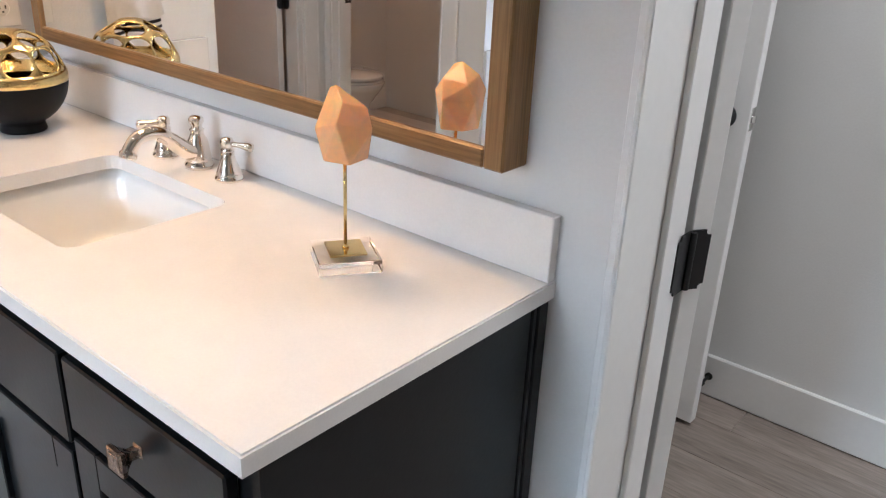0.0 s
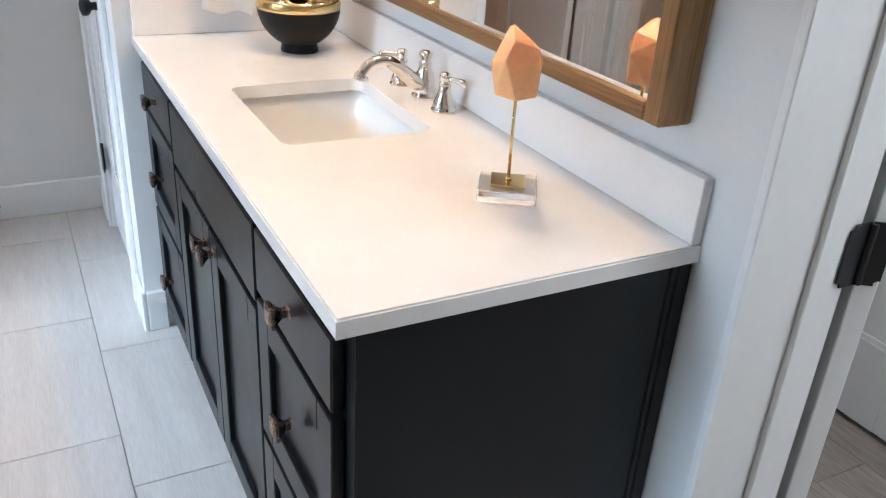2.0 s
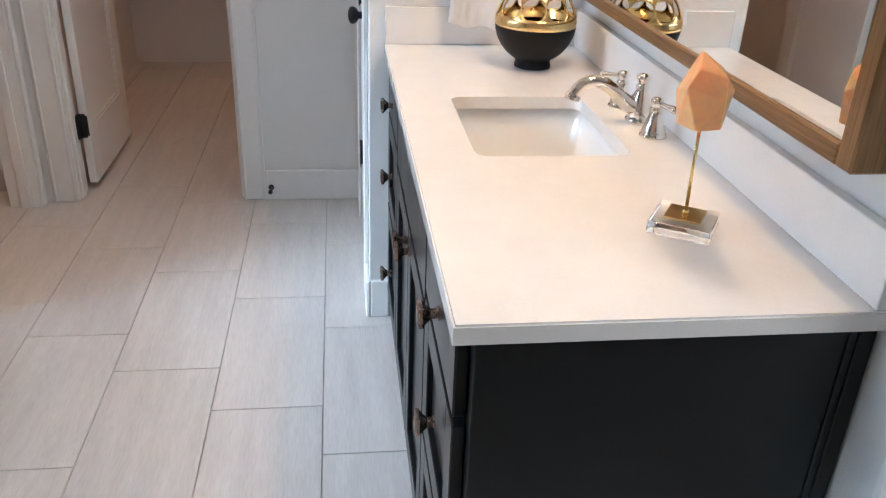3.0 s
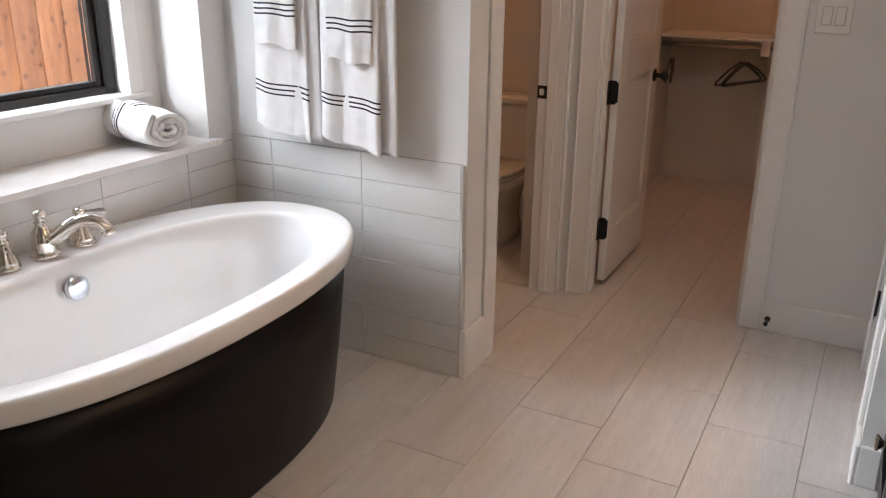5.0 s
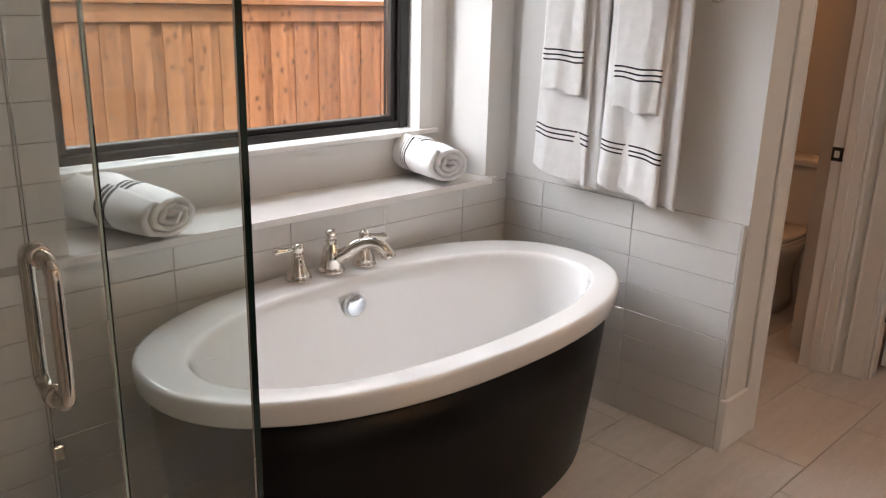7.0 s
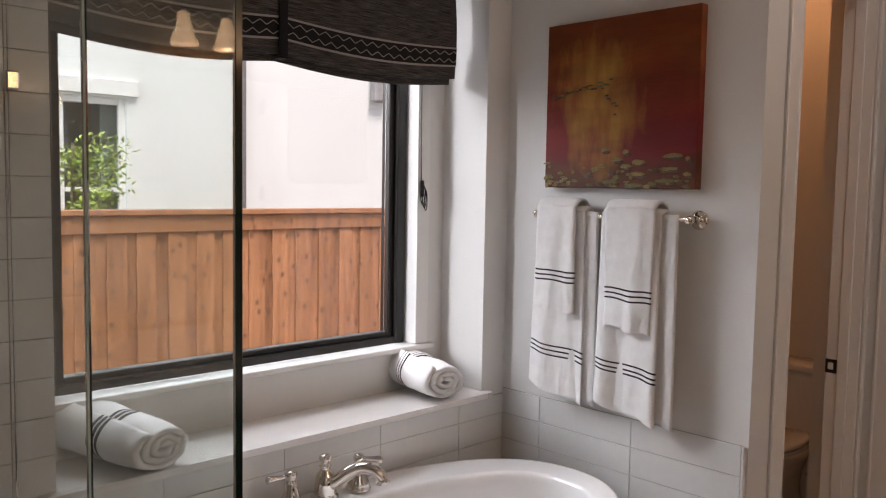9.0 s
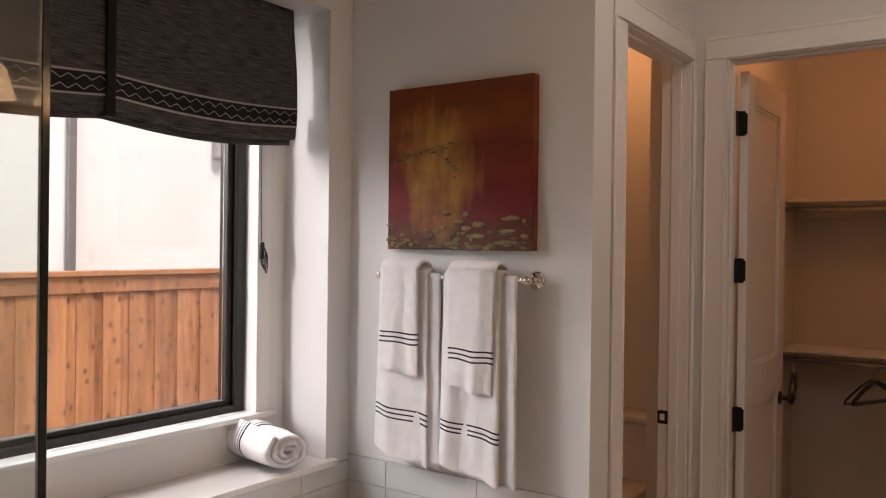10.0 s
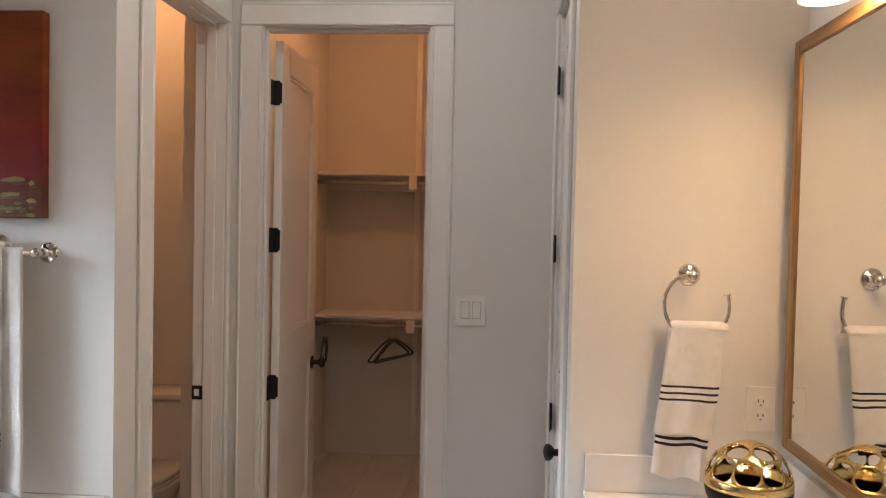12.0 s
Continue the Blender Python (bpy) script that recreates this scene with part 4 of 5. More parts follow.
def weave():
    m = bpy.data.materials.new("charcoal_slub_weave")
    m.use_nodes = True
    n, l = m.node_tree.nodes, m.node_tree.links
    p = n["Principled BSDF"]
    p.inputs["Roughness"].default_value = 0.95
    tc = n.new("ShaderNodeTexCoord")
    mp = n.new("ShaderNodeMapping")
    mp.inputs["Scale"].default_value = (1, 6, 170)
    a = n.new("ShaderNodeTexNoise")
    a.inputs["Scale"].default_value, a.inputs["Detail"].default_value = 2.2, 6
    mp2 = n.new("ShaderNodeMapping")
    mp2.inputs["Scale"].default_value = (1, 260, 40)
    b = n.new("ShaderNodeTexNoise")
    b.inputs["Scale"].default_value = 2.0
    r = n.new("ShaderNodeValToRGB")
    r.color_ramp.elements[0].position, r.color_ramp.elements[1].position = 0.40, 0.68
    r.color_ramp.elements[0].color, r.color_ramp.elements[1].color = (0.020, 0.018, 0.017, 1), (0.14, 0.125, 0.118, 1)
    mx = n.new("ShaderNodeMath")
    mx.operation = 'MULTIPLY_ADD'
    mx.inputs[1].default_value = 0.22
    l.new(tc.outputs["Object"], mp.inputs[0])
    l.new(tc.outputs["Object"], mp2.inputs[0])
    l.new(mp.outputs[0], a.inputs["Vector"])
    l.new(mp2.outputs[0], b.inputs["Vector"])
    sc = n.new("ShaderNodeMath")
    sc.operation = 'MULTIPLY'
    sc.inputs[1].default_value = 0.78
    l.new(a.outputs[0], sc.inputs[0])
    l.new(b.outputs[0], mx.inputs[0])
    l.new(sc.outputs[0], mx.inputs[2])
    l.new(mx.outputs[0], r.inputs[0])
    l.new(r.outputs[0], p.inputs["Base Color"])
    bp = n.new("ShaderNodeBump")
    bp.inputs["Strength"].default_value, bp.inputs["Distance"].default_value = 0.5, 0.002
    l.new(a.outputs[0], bp.inputs["Height"])
    l.new(bp.outputs[0], p.inputs["Normal"])
    return m


WEAVE = weave()
BAND = mat("black_woven_band", (0.012, 0.011, 0.011), 0.95, var=0.2, fine=300, bump=0.4)
CREAM = mat("cream_braid", (0.40, 0.375, 0.34), 0.95, var=0.1, fine=300, bump=0.4)
blind = thing("roman_blind", (-3.07, 0.55, 2.5), "charcoal woven relaxed roman blind with patterned band", "blind")
BX, BY0, BY1 = -3.075, -0.185, 1.330


def drop(y):
    """How far the lower hem hangs below its line, bowing between the ties."""
    if y > 0.545:
        u = (y - 0.545) / (BY1 - 0.545)
    else:
        u = (0.545 - y) / (0.545 - BY0)
    return -0.026 * math.sin(math.pi * min(1, u)) ** 1.0


def blind_x(y, z):
    return BX + 0.010 * math.sin((z - 2.0) * 9) + 0.004 * math.sin(y * 5 + z * 4)


def hem_sheet(bm, z_lo, z_hi, dx, th, ny=60, nz=10):
    f_, b_ = [], []
    for j in range(nz + 1):
        fr, bk = [], []
        for i in range(ny + 1):
            y = BY0 + (BY1 - BY0) * i / ny
            z = z_lo + (z_hi - z_lo) * j / nz
            k = max(0, 1 - (z - 2.0) / 0.40)
            z2 = z + drop(y) * k
            x = blind_x(y, z) + dx
            fr.append(bm.verts.new((x, y, z2)))
            bk.append(bm.verts.new((x - th, y, z2)))
        f_.append(fr)
        b_.append(bk)
    for j in range(nz):
        for i in range(ny):
            bm.faces.new((f_[j][i], f_[j][i + 1], f_[j + 1][i + 1], f_[j + 1][i]))
            bm.faces.new((b_[j][i], b_[j + 1][i], b_[j + 1][i + 1], b_[j][i + 1]))
        for i in (0, ny):
            bm.faces.new((f_[j][i], f_[j + 1][i], b_[j + 1][i], b_[j][i]))
    for j in (0, nz):
        for i in range(ny):
            bm.faces.new((f_[j][i], b_[j][i], b_[j][i + 1], f_[j][i + 1]))


bm = bmesh.new()
hem_sheet(bm, 2.005, 2.499, 0, 0.010, 60, 30)
part("fabric", bm, WEAVE, blind, smooth=True)
bm = bmesh.new()
hem_sheet(bm, 1.985, 2.10, -0.030, 0.006, 60, 8)
part("back_fold", bm, WEAVE, blind, smooth=True)
bm = bmesh.new()
hem_sheet(bm, 2.056, 2.116, 0.0022, 0.002, 60, 4)
part("trim_band", bm, BAND, blind, "black band with cream zigzag braid")
for z in (2.053, 2.119):
    bm = bmesh.new()
    hem_sheet(bm, z - .0032, z + .0032, 0.0035, 0.003, 60, 1)
    part("braid_line", bm, CREAM, blind, "cream braid")
for ph, zc in ((0, 2.100), (math.pi, 2.072)):
    bm = bmesh.new()
    pts = []
    for i in range(520):
        y = BY0 + .004 + (BY1 - BY0 - .008) * i / 519
        z = zc + 0.0075 * math.asin(math.sin(y * 2 * math.pi / 0.050 + ph)) / 1.5708
        pts.append((blind_x(y, z) + .004, y, z + drop(y) * max(0, 1 - (z - 2.0) / 0.40)))
    tube(bm, pts, 0.0013, 5)
    part("zigzag_braid", bm, CREAM, blind, "cream zigzag braid")
part("strap", boxes([(BX + .008, BX + .020, 0.530, 0.560, 1.995, 2.499)], 0.002), BAND, blind, "black strap")
part("strap_return", boxes([(BX - .050, BX + .020, 0.530, 0.560, 1.988, 1.9945)], 0.002), BAND, blind, "black strap")
part("headrail", boxes([(BX - .05, BX - .012, BY0, BY1, 2.465, 2.500)], 0.002), WEAVE, blind)
blind.location.z += 0.028

cord = thing("blind_cord", (-3.20, 1.285, 1.60), "dark looped blind cord hanging beside the window", "cord")
bm = bmesh.new()
tube(bm, spline([(-3.180, 1.262, 2.3), (-3.180, 1.260, 1.95), (-3.180, 1.263, 1.70), (-3.180, 1.268, 1.62)], 6), 0.0018, 8)
part("cord", bm, BLACKMETAL, cord)
for k in range(3):
    bm = bmesh.new()
    tube(bm, [(-3.178 + .004 * k, 1.272 + .012 * math.cos(a) * (1 - .2 * k) + .004 * k, 1.585 - .012 * k + .040 * math.sin(a)) for a in [2 * math.pi * i / 20 for i in range(20)]], 0.0018, 6, True)
    part("loop", bm, BLACKMETAL, cord)
part("cleat", boxes([(-3.188, -3.174, 1.262, 1.278, 1.575, 1.640)], 0.004), BLACKMETAL, cord, "small dark cord cleat")

# ---- shower glass ----
shower = thing("shower_enclosure", (-1.9, -0.3, 0), "frameless clear glass shower enclosure", "shower")
TOPG = 2.25


def pane_part(name, rows):
    ob = part(name, boxes(rows), SHOWERGLASS, shower)
    ob.visible_shadow = False
    return ob


pane_part("side_panel", [(-2.952, -1.907, -0.305, -0.295, 0.006, TOPG)])
pane_part("front_panel", [(-1.905, -1.895, -0.523, -0.3065, 0.006, TOPG)])
sd = pane_part("door", [(-1.905, -1.895, -1.15, -0.529, 0.012, TOPG)])
part("corner_edge", boxes([(-1.906, -1.894, -0.306, -0.294, 0.006, TOPG)], 0.001), GLASSEDGE, shower, "dark polished glass corner edge")
part("door_edge", boxes([(-1.9045, -1.8955, -0.5285, -0.5255, 0.012, TOPG)]), GLASSBRIGHT, shower, "bright polished glass edge")
part("wall_channel", boxes([(-2.9645, -2.953, -0.304, -0.296, 0.006, TOPG)]), GLASSEDGE, shower)
bm = bmesh.new()
for s in (1, -1):
    x0 = -1.9 + s * .0052
    hx = -1.9 + s * .052
    pts = spline([(x0, -.612, .948), (hx - s * .022, -.612, .948), (hx - s * .006, -.612, .956), (hx, -.612, .972), (hx, -.612, 1.05), (hx, -.612, 1.128), (hx - s * .006, -.612, 1.144), (hx - s * .022, -.612, 1.152), (x0, -.612, 1.152)], 5)
    tube(bm, pts, 0.0105, 14)
    for z in (.948, 1.152):
        lathe(bm, [(0.001, 0), (0.0155, 0), (0.0155, .006), (0.011, .008), (0.001, .008)], pose(x0, -.612, z, 0, 90 * s, 0), 18)
part("handle", bm, NICKEL, sd, "polished nickel D-shaped pull handle", smooth=True)
for z in (0.28, 1.85):
    bm = bmesh.new()
    box(bm, -2.964, -2.915, -0.318, -0.282, z - .022, z + .022, bevel=0.004)
    part("wall_clamp", bm, NICKEL, shower, "polished nickel glass clamp")

# ---- painting, towel bar, towels ----
pic = thing("abstract_painting", (-2.437, 1.53, 1.62), "abstract canvas painting in red, orange and ochre", "painting")


def canvas():
    m = bpy.data.materials.new("abstract_oil")
    m.use_nodes = True
    n, l = m.node_tree.nodes, m.node_tree.links
    p = n["Principled BSDF"]
    p.inputs["Roughness"].default_value = 0.6
    p.inputs["Specular IOR Level"].default_value = 0.25
    tc = n.new("ShaderNodeTexCoord")
    sep = n.new("ShaderNodeSeparateXYZ")
    l.new(tc.outputs["Object"], sep.inputs[0])

    def math_(op, a, b):
        q = n.new("ShaderNodeMath")
        q.operation = op
        for i, s in enumerate((a, b)):
            if isinstance(s, (int, float)):
                q.inputs[i].default_value = s
            else:
                l.new(s, q.inputs[i])
        return q.outputs[0]

    def tex(scale, sx, sz, detail=5):
        mp = n.new("ShaderNodeMapping")
        mp.inputs["Scale"].default_value = (sx, 1, sz)
        l.new(tc.outputs["Object"], mp.inputs[0])
        t = n.new("ShaderNodeTexNoise")
        t.inputs["Scale"].default_value, t.inputs["Detail"].default_value = scale, detail
        l.new(mp.outputs[0], t.inputs["Vector"])
        return t.outputs[0]
    wob = math_('MULTIPLY', math_('SUBTRACT', tex(4, 1, 2.2), 0.5), 0.34)
    h = math_('ADD', sep.outputs[2], wob)
    r = n.new("ShaderNodeValToRGB")
    els = r.color_ramp.elements
    els[0].position, els[0].color = 0.0, (0.13, 0.050, 0.025, 1)
    els[1].position, els[1].color = 1.0, (0.22, 0.050, 0.012, 1)
    for pos, c in ((0.12, (0.15, 0.040, 0.022)), (0.22, (0.21, 0.022, 0.024)), (0.40, (0.23, 0.018, 0.012)), (0.60, (0.22, 0.030, 0.009)), (0.76, (0.26, 0.060, 0.011)), (0.88, (0.22, 0.048, 0.010))):
        e = els.new(pos)
        e.color = (*c, 1)
    l.new(math_('MULTIPLY', h, 1 / 0.6), r.inputs[0])
    # a golden glow of paint left of the middle
    dx = math_('SUBTRACT', sep.outputs[0], -0.085)
    dz = math_('SUBTRACT', sep.outputs[2], 0.31)
    d = math_('ADD', math_('MULTIPLY', math_('MULTIPLY', dx, dx), 26), math_('MULTIPLY', math_('MULTIPLY', dz, dz), 13))
    d = math_('ADD', d, math_('MULTIPLY', math_('SUBTRACT', tex(7, 1.5, 0.9), 0.5), 1.5))
    g = n.new("ShaderNodeMapRange")
    g.inputs[1].default_value, g.inputs[2].default_value, g.inputs[3].default_value, g.inputs[4].default_value = -0.05, 0.95, 0.85, 0.0
    l.new(math_('ADD', d, math_('MULTIPLY', math_('SUBTRACT', tex(9, 2.6, 0.7, 8), 0.5), 1.6)), g.inputs[0])
    mx = n.new("ShaderNodeMix")
    mx.data_type = 'RGBA'
    l.new(g.outputs[0], mx.inputs[0])
    l.new(r.outputs[0], mx.inputs[6])
    mx.inputs[7].default_value = (0.50, 0.26, 0.050, 1)
    # streaks of the brush
    s = n.new("ShaderNodeHueSaturation")
    mr = n.new("ShaderNodeMapRange")
    mr.inputs[1].default_value, mr.inputs[2].default_value, mr.inputs[3].default_value, mr.inputs[4].default_value = 0.3, 0.7, 0.66, 0.98
    l.new(tex(5, 1.0, 4, 8), mr.inputs[0])
    l.new(mr.outputs[0], s.inputs["Value"])
    l.new(mx.outputs[2], s.inputs["Color"])
    l.new(s.outputs[0], p.inputs["Base Color"])
    bp = n.new("ShaderNodeBump")
    bp.inputs["Strength"].default_value, bp.inputs["Distance"].default_value = 0.5, 0.003
    l.new(tex(20, 1.0, 5), bp.inputs["Height"])
    l.new(bp.outputs[0], p.inputs["Normal"])
    return m


CANVAS = canvas()
bm = bmesh.new()
box(bm, -2.747, -2.128, 1.496, 1.533, 1.621, 2.214, bevel=0.003, seg=2)
part("canvas", bm, CANVAS, pic)
rnd = random.Random(5)
DAB = [mat("ochre_dab", (0.22, 0.14, 0.03), 0.5, var=0.3, fine=200, bump=0.5), mat("gold_dab", (0.27, 0.185, 0.055), 0.5, var=0.3, fine=200, bump=0.5), mat("umber_dab", (0.10, 0.045, 0.025), 0.5, var=0.3, fine=200, bump=0.5), mat("olive_dab", (0.15, 0.12, 0.03), 0.5, var=0.3, fine=200, bump=0.5)]


def dab(x, z, w, h, material):
    bm = bmesh.new()
    n = 9
    ring_ = [bm.verts.new((x + w * math.cos(a) * rnd.uniform(.7, 1.1), 1.4955, z + h * math.sin(a) * rnd.uniform(.6, 1.1))) for a in [2 * math.pi * k / n for k in range(n)]]
    top = [bm.verts.new((v.co.x * .7 + x * .3, 1.4925 + rnd.uniform(-.001, .001), v.co.z * .7 + z * .3)) for v in ring_]
    skin(bm, [ring_, top], False, True)
    part("paint_dab", bm, material, pic)


# reeds and low growth along the foot, lily pads over dark water, a fallen branch with twigs
for i in range(60):
    u = rnd.random() ** 1.5
    dab(-2.738 + 0.58 * u, 1.628 + rnd.random() ** 1.6 * (0.085 - 0.03 * u), rnd.uniform(.008, .020), rnd.uniform(.004, .011), rnd.choice((DAB[0], DAB[1], DAB[3], DAB[3], DAB[2])))
for u, v, w in ((.86, .185, .042), (.84, .112, .040), (.83, .045, .044), (.65, .150, .030), (.65, .082, .032), (.51, .168, .024), (.57, .128, .025), (.62, .018, .044), (.57, .212, .014), (.43, .225, .018), (.95, .082, .018), (.95, .168, .012), (.47, .035, .036), (.74, .028, .022)):
    x, z = -2.747 + 0.619 * u, 1.621 + 0.593 * v
    dab(x + .006, z - .008, w * 1.05, .008, DAB[2])
    dab(x, z, w, rnd.uniform(.009, .012), DAB[1] if v > .06 else DAB[3])
for i in range(22):
    t = i / 21
    dab(-2.712 + t * .25 + rnd.uniform(-.008, .008), 1.952 + t * .040 + rnd.uniform(-.010, .012), rnd.uniform(.008, .020), rnd.uniform(.002, .005), rnd.choice((DAB[3], DAB[0], DAB[2])))
for i in range(9):
    dab(-2.50 + i * .008 + rnd.uniform(-.012, .012), 1.965 - i * .010 + rnd.uniform(-.012, .012), rnd.uniform(.004, .012), rnd.uniform(.002, .005), rnd.choice((DAB[2], DAB[3])))

bar = thing("towel_bar", (-2.43, 1.535, 1.522), "polished nickel towel bar with round rosettes", "towel bar")
BARY, BARZ = 1.468, 1.522
for x in (-2.757, -2.128):
    bm = bmesh.new()
    lathe(bm, [(0.001, 0), (0.031, 0), (0.032, 0.004), (0.025, 0.008), (0.021, 0.010), (0.010, 0.014), (0.009, 0.050), (0.014, 0.055), (0.015, 0.072), (0.010, 0.080), (0.001, 0.081)], pose(x, 1.5345, BARZ, 90, 0, 0), 28)
    part("post", bm, NICKEL, bar, smooth=True)
bm = bmesh.new()
tube(bm, [(-2.757, BARY, BARZ), (-2.128, BARY, BARZ)], 0.0085, 14)
part("rod", bm, NICKEL, bar, smooth=True)
towel("bath_towel", "white terry bath towel with triple black stripes", -2.755, -2.50, 1.546, 0.865, 0.860, BARY, three(1.005), 0.008, 1, skew=-0.014, sag=-0.045, gap=0.020, group="towels on the bar", taper=0.16, layer=0.035)
towel("bath_towel", "white terry bath towel with triple black stripes", -2.456, -2.210, 1.546, 0.850, 0.845, BARY, three(0.985), 0.009, 2, skew=-0.004, sag=-0.040, gap=0.020, group="towels on the bar", taper=0.06, layer=0.045)
towel("hand_towel", "white terry hand towel with triple black stripes", -2.728, -2.548, 1.562, 1.178, 1.25, BARY, three(1.283), 0.005, 4, skew=0.0, sag=-0.02, gap=0.038, thick=0.012, group="towels on the bar", taper=0.04)
towel("hand_towel", "white terry hand towel with triple black stripes", -2.418, -2.240, 1.562, 1.140, 1.23, BARY, three(1.243), 0.005, 6, skew=0.0, sag=-0.02, gap=0.038, thick=0.012, group="towels on the bar", taper=-0.08)


def rolled_towel(centre, turn, length, rx, rz, seed, lines, grow=0.0):
    """A towel rolled in a spiral, lying on its side; the spiral shows at its end."""
    root = thing("rolled_towel", (0, 0, 0), "white rolled terry towel with triple black stripes", "towel", "rolled towels on the bench")
    bm = bmesh.new()
    n, turns = 150, 3.1
    outer, inner = [], []
    path_ = []
    for i in range(n + 1):
        t = i / n
        a = 2 * math.pi * turns * t + 0.4
        r = 0.20 + 0.80 * t
        wob = 1 + 0.06 * noise.noise((math.cos(a) * 1.2, math.sin(a) * 1.2, seed + t * 2))
        path_.append((r * wob * math.cos(a), r * wob * math.sin(a)))
    th = 0.215
    segs = 66
    cols_o, cols_i = [], []
    for s in range(segs + 1):
        y = length * (s / segs - .5)
        bulge = 0.012 * math.sin(s * .27 + seed)
        edge = min(1, min(s, segs - s) / 5)
        sh = 0.94 + .06 * edge
        co, ci = [], []
        for i, (px, pz) in enumerate(path_):
            m_ = math.hypot(px, pz)
            yy = y + (0.010 * noise.noise((px * 3, pz * 3, seed)) + 0.012 * (1 - m_)) * (1 if s > segs / 2 else -1) * (1 - edge * .9)
            q = (1 + bulge) * sh
            g = 1 + grow * (1 - s / segs) + 0.05 * noise.noise((px * 1.5 + seed, s * .09, pz * 1.5))
            co.append(bm.verts.new((px * rx * q, yy, (pz * g + g - 1) * rz * q)))
            k = max(0.02, (m_ - th) / m_) if m_ > th else .3
            ci.append(bm.verts.new((px * rx * q * k, yy, (pz * k * g + g - 1) * rz * q)))
        cols_o.append(co)
        cols_i.append(ci)
    for s in range(segs):
        u = (s + .5) / segs
        for i in range(n):
            fc = bm.faces.new((cols_o[s][i], cols_o[s + 1][i], cols_o[s + 1][i + 1], cols_o[s][i + 1]))
            if any(abs(u - c) < 0.009 for c in lines) and i > n * .66:
                fc.material_index = 1
            bm.faces.new((cols_i[s][i], cols_i[s][i + 1], cols_i[s + 1][i + 1], cols_i[s + 1][i]))
        for i in (0, n):
            bm.faces.new((cols_o[s][i], cols_i[s][i], cols_i[s + 1][i], cols_o[s + 1][i]))
    for s in (0, segs):
        for i in range(n):
            bm.faces.new((cols_o[s][i], cols_o[s][i + 1], cols_i[s][i + 1], cols_i[s][i]))
    part("roll", bm, (TERRY, STRIPE), root, smooth=True)
    root.matrix_basis = pose(*centre, 0, 0, turn)
    return root


rolled_towel((-3.070, 1.205, 0.815 + .0755), 262, 0.25, 0.104, 0.0735, 2.0, (0.26, 0.32, 0.38), 0.22)
rolled_towel((-3.085, 0.012, 0.815 + .0705), 288, 0.36, 0.116, 0.0685, 7.0, (0.53, 0.575, 0.62), 0.42)

# ---- toilet ----
toilet = thing("toilet", (-2.505, 3.15, 0), "white two-piece toilet with closed lid", "toilet")
TX, TY = -2.505, 0.40
bm = bmesh.new()
box(bm, TX - .232, TX + .232, 2.79 + TY, 3.00 + TY, 0.40, 0.755, bevel=0.025, seg=3)
part("tank", bm, PORCELAIN, toilet, smooth=True)
bm = bmesh.new()
box(bm, TX - .248, TX + .248, 2.775 + TY, 3.004 + TY, 0.756, 0.795, bevel=0.012, seg=3)
part("tank_lid", bm, PORCELAIN, toilet, smooth=True)
bm = bmesh.new()
skin(bm, [oval(bm, TX, 2.62 + TY + dy, a, b, z, 40) for dy, a, b, z in ((.05, .115, .24, .002), (.05, .110, .235, .06), (.04, .105, .22, .16), (.02, .130, .23, .26), (-.02, .172, .255, .35), (-.03, .185, .270, .395), (-.03, .180, .265, .402))], True, True)
part("bowl", bm, PORCELAIN, toilet, smooth=True)
for nm, z0, z1, g in (("seat", .404, .420, 0), ("lid", .422, .446, -.003)):
    bm = bmesh.new()
    skin(bm, [oval(bm, TX, 2.59 + TY, a + g, b + g, z, 40) for a, b, z in ((.166, .258, z0), (.174, .266, z0 + .004), (.174, .266, z1 - .006), (.164, .256, z1))], True, True)
    part(nm, bm, PORCELAIN, toilet, smooth=True)
bm = bmesh.new()
tube(bm, [(TX - .16, 2.782 + TY, .69), (TX - .16, 2.765 + TY, .69), (TX - .11, 2.762 + TY, .685), (TX - .08, 2.762 + TY, .680)], 0.006, 10)
part("flush_lever", bm, NICKEL, toilet, "nickel flush lever", smooth=True)
toilet.scale.z = 0.955
strike = thing("strike_plate", (-2.02, 2.4595, 0.93), "matte black strike plate on a door jamb", "strike plate")
bm = bmesh.new()
slab_with_hole(bm, [(-0.022, -.028), (.022, -.028), (.022, .028), (-0.022, .028)], rounded_rect(-.013, .009, -.014, .014, .003, 2), 0, .0022)
bmesh.ops.transform(bm, matrix=pose(-2.030, 2.4595, 0.925, 90, 0, 0), verts=bm.verts)
part("plate", bm, BLACKMETAL, strike)

# ---- closet ----
for z in (1.945, 1.005):
    sh = thing("closet_shelf", (-1.27, 4.75, z), "white painted closet shelf with hanging rod", "shelf", "closet shelves")
    part("board", boxes([(-2.049, -0.491, 4.56, 4.919, z - .012, z + .008)], 0.002), TRIM, sh)
    part("cleat", boxes([(-2.049, -0.491, 4.90, 4.919, z - .10, z - .0125)], 0.002), TRIM, sh)
    bm = bmesh.new()
    tube(bm, [(-2.049, 4.61, z - .055), (-0.491, 4.61, z - .055)], 0.016, 14)
    part("rod", bm, CHROME, sh, "chrome hanging rod", smooth=True)
    for x in (-1.405, ):
        part("bracket", boxes([(x - .018, x + .018, 4.575, 4.899, z - .040, z - .0125), (x - .026, x + .026, 4.565, 4.60, z - .10, z - .0125)], 0.002), TRIM, sh)
part_ = thing("closet_upright", (-1.405, 4.9, 0), "white painted vertical shelf support", "shelf support")
part("upright", boxes([(-1.425, -1.385, 4.880, 4.899, 0.14, 2.98)], 0.002), TRIM, part_)


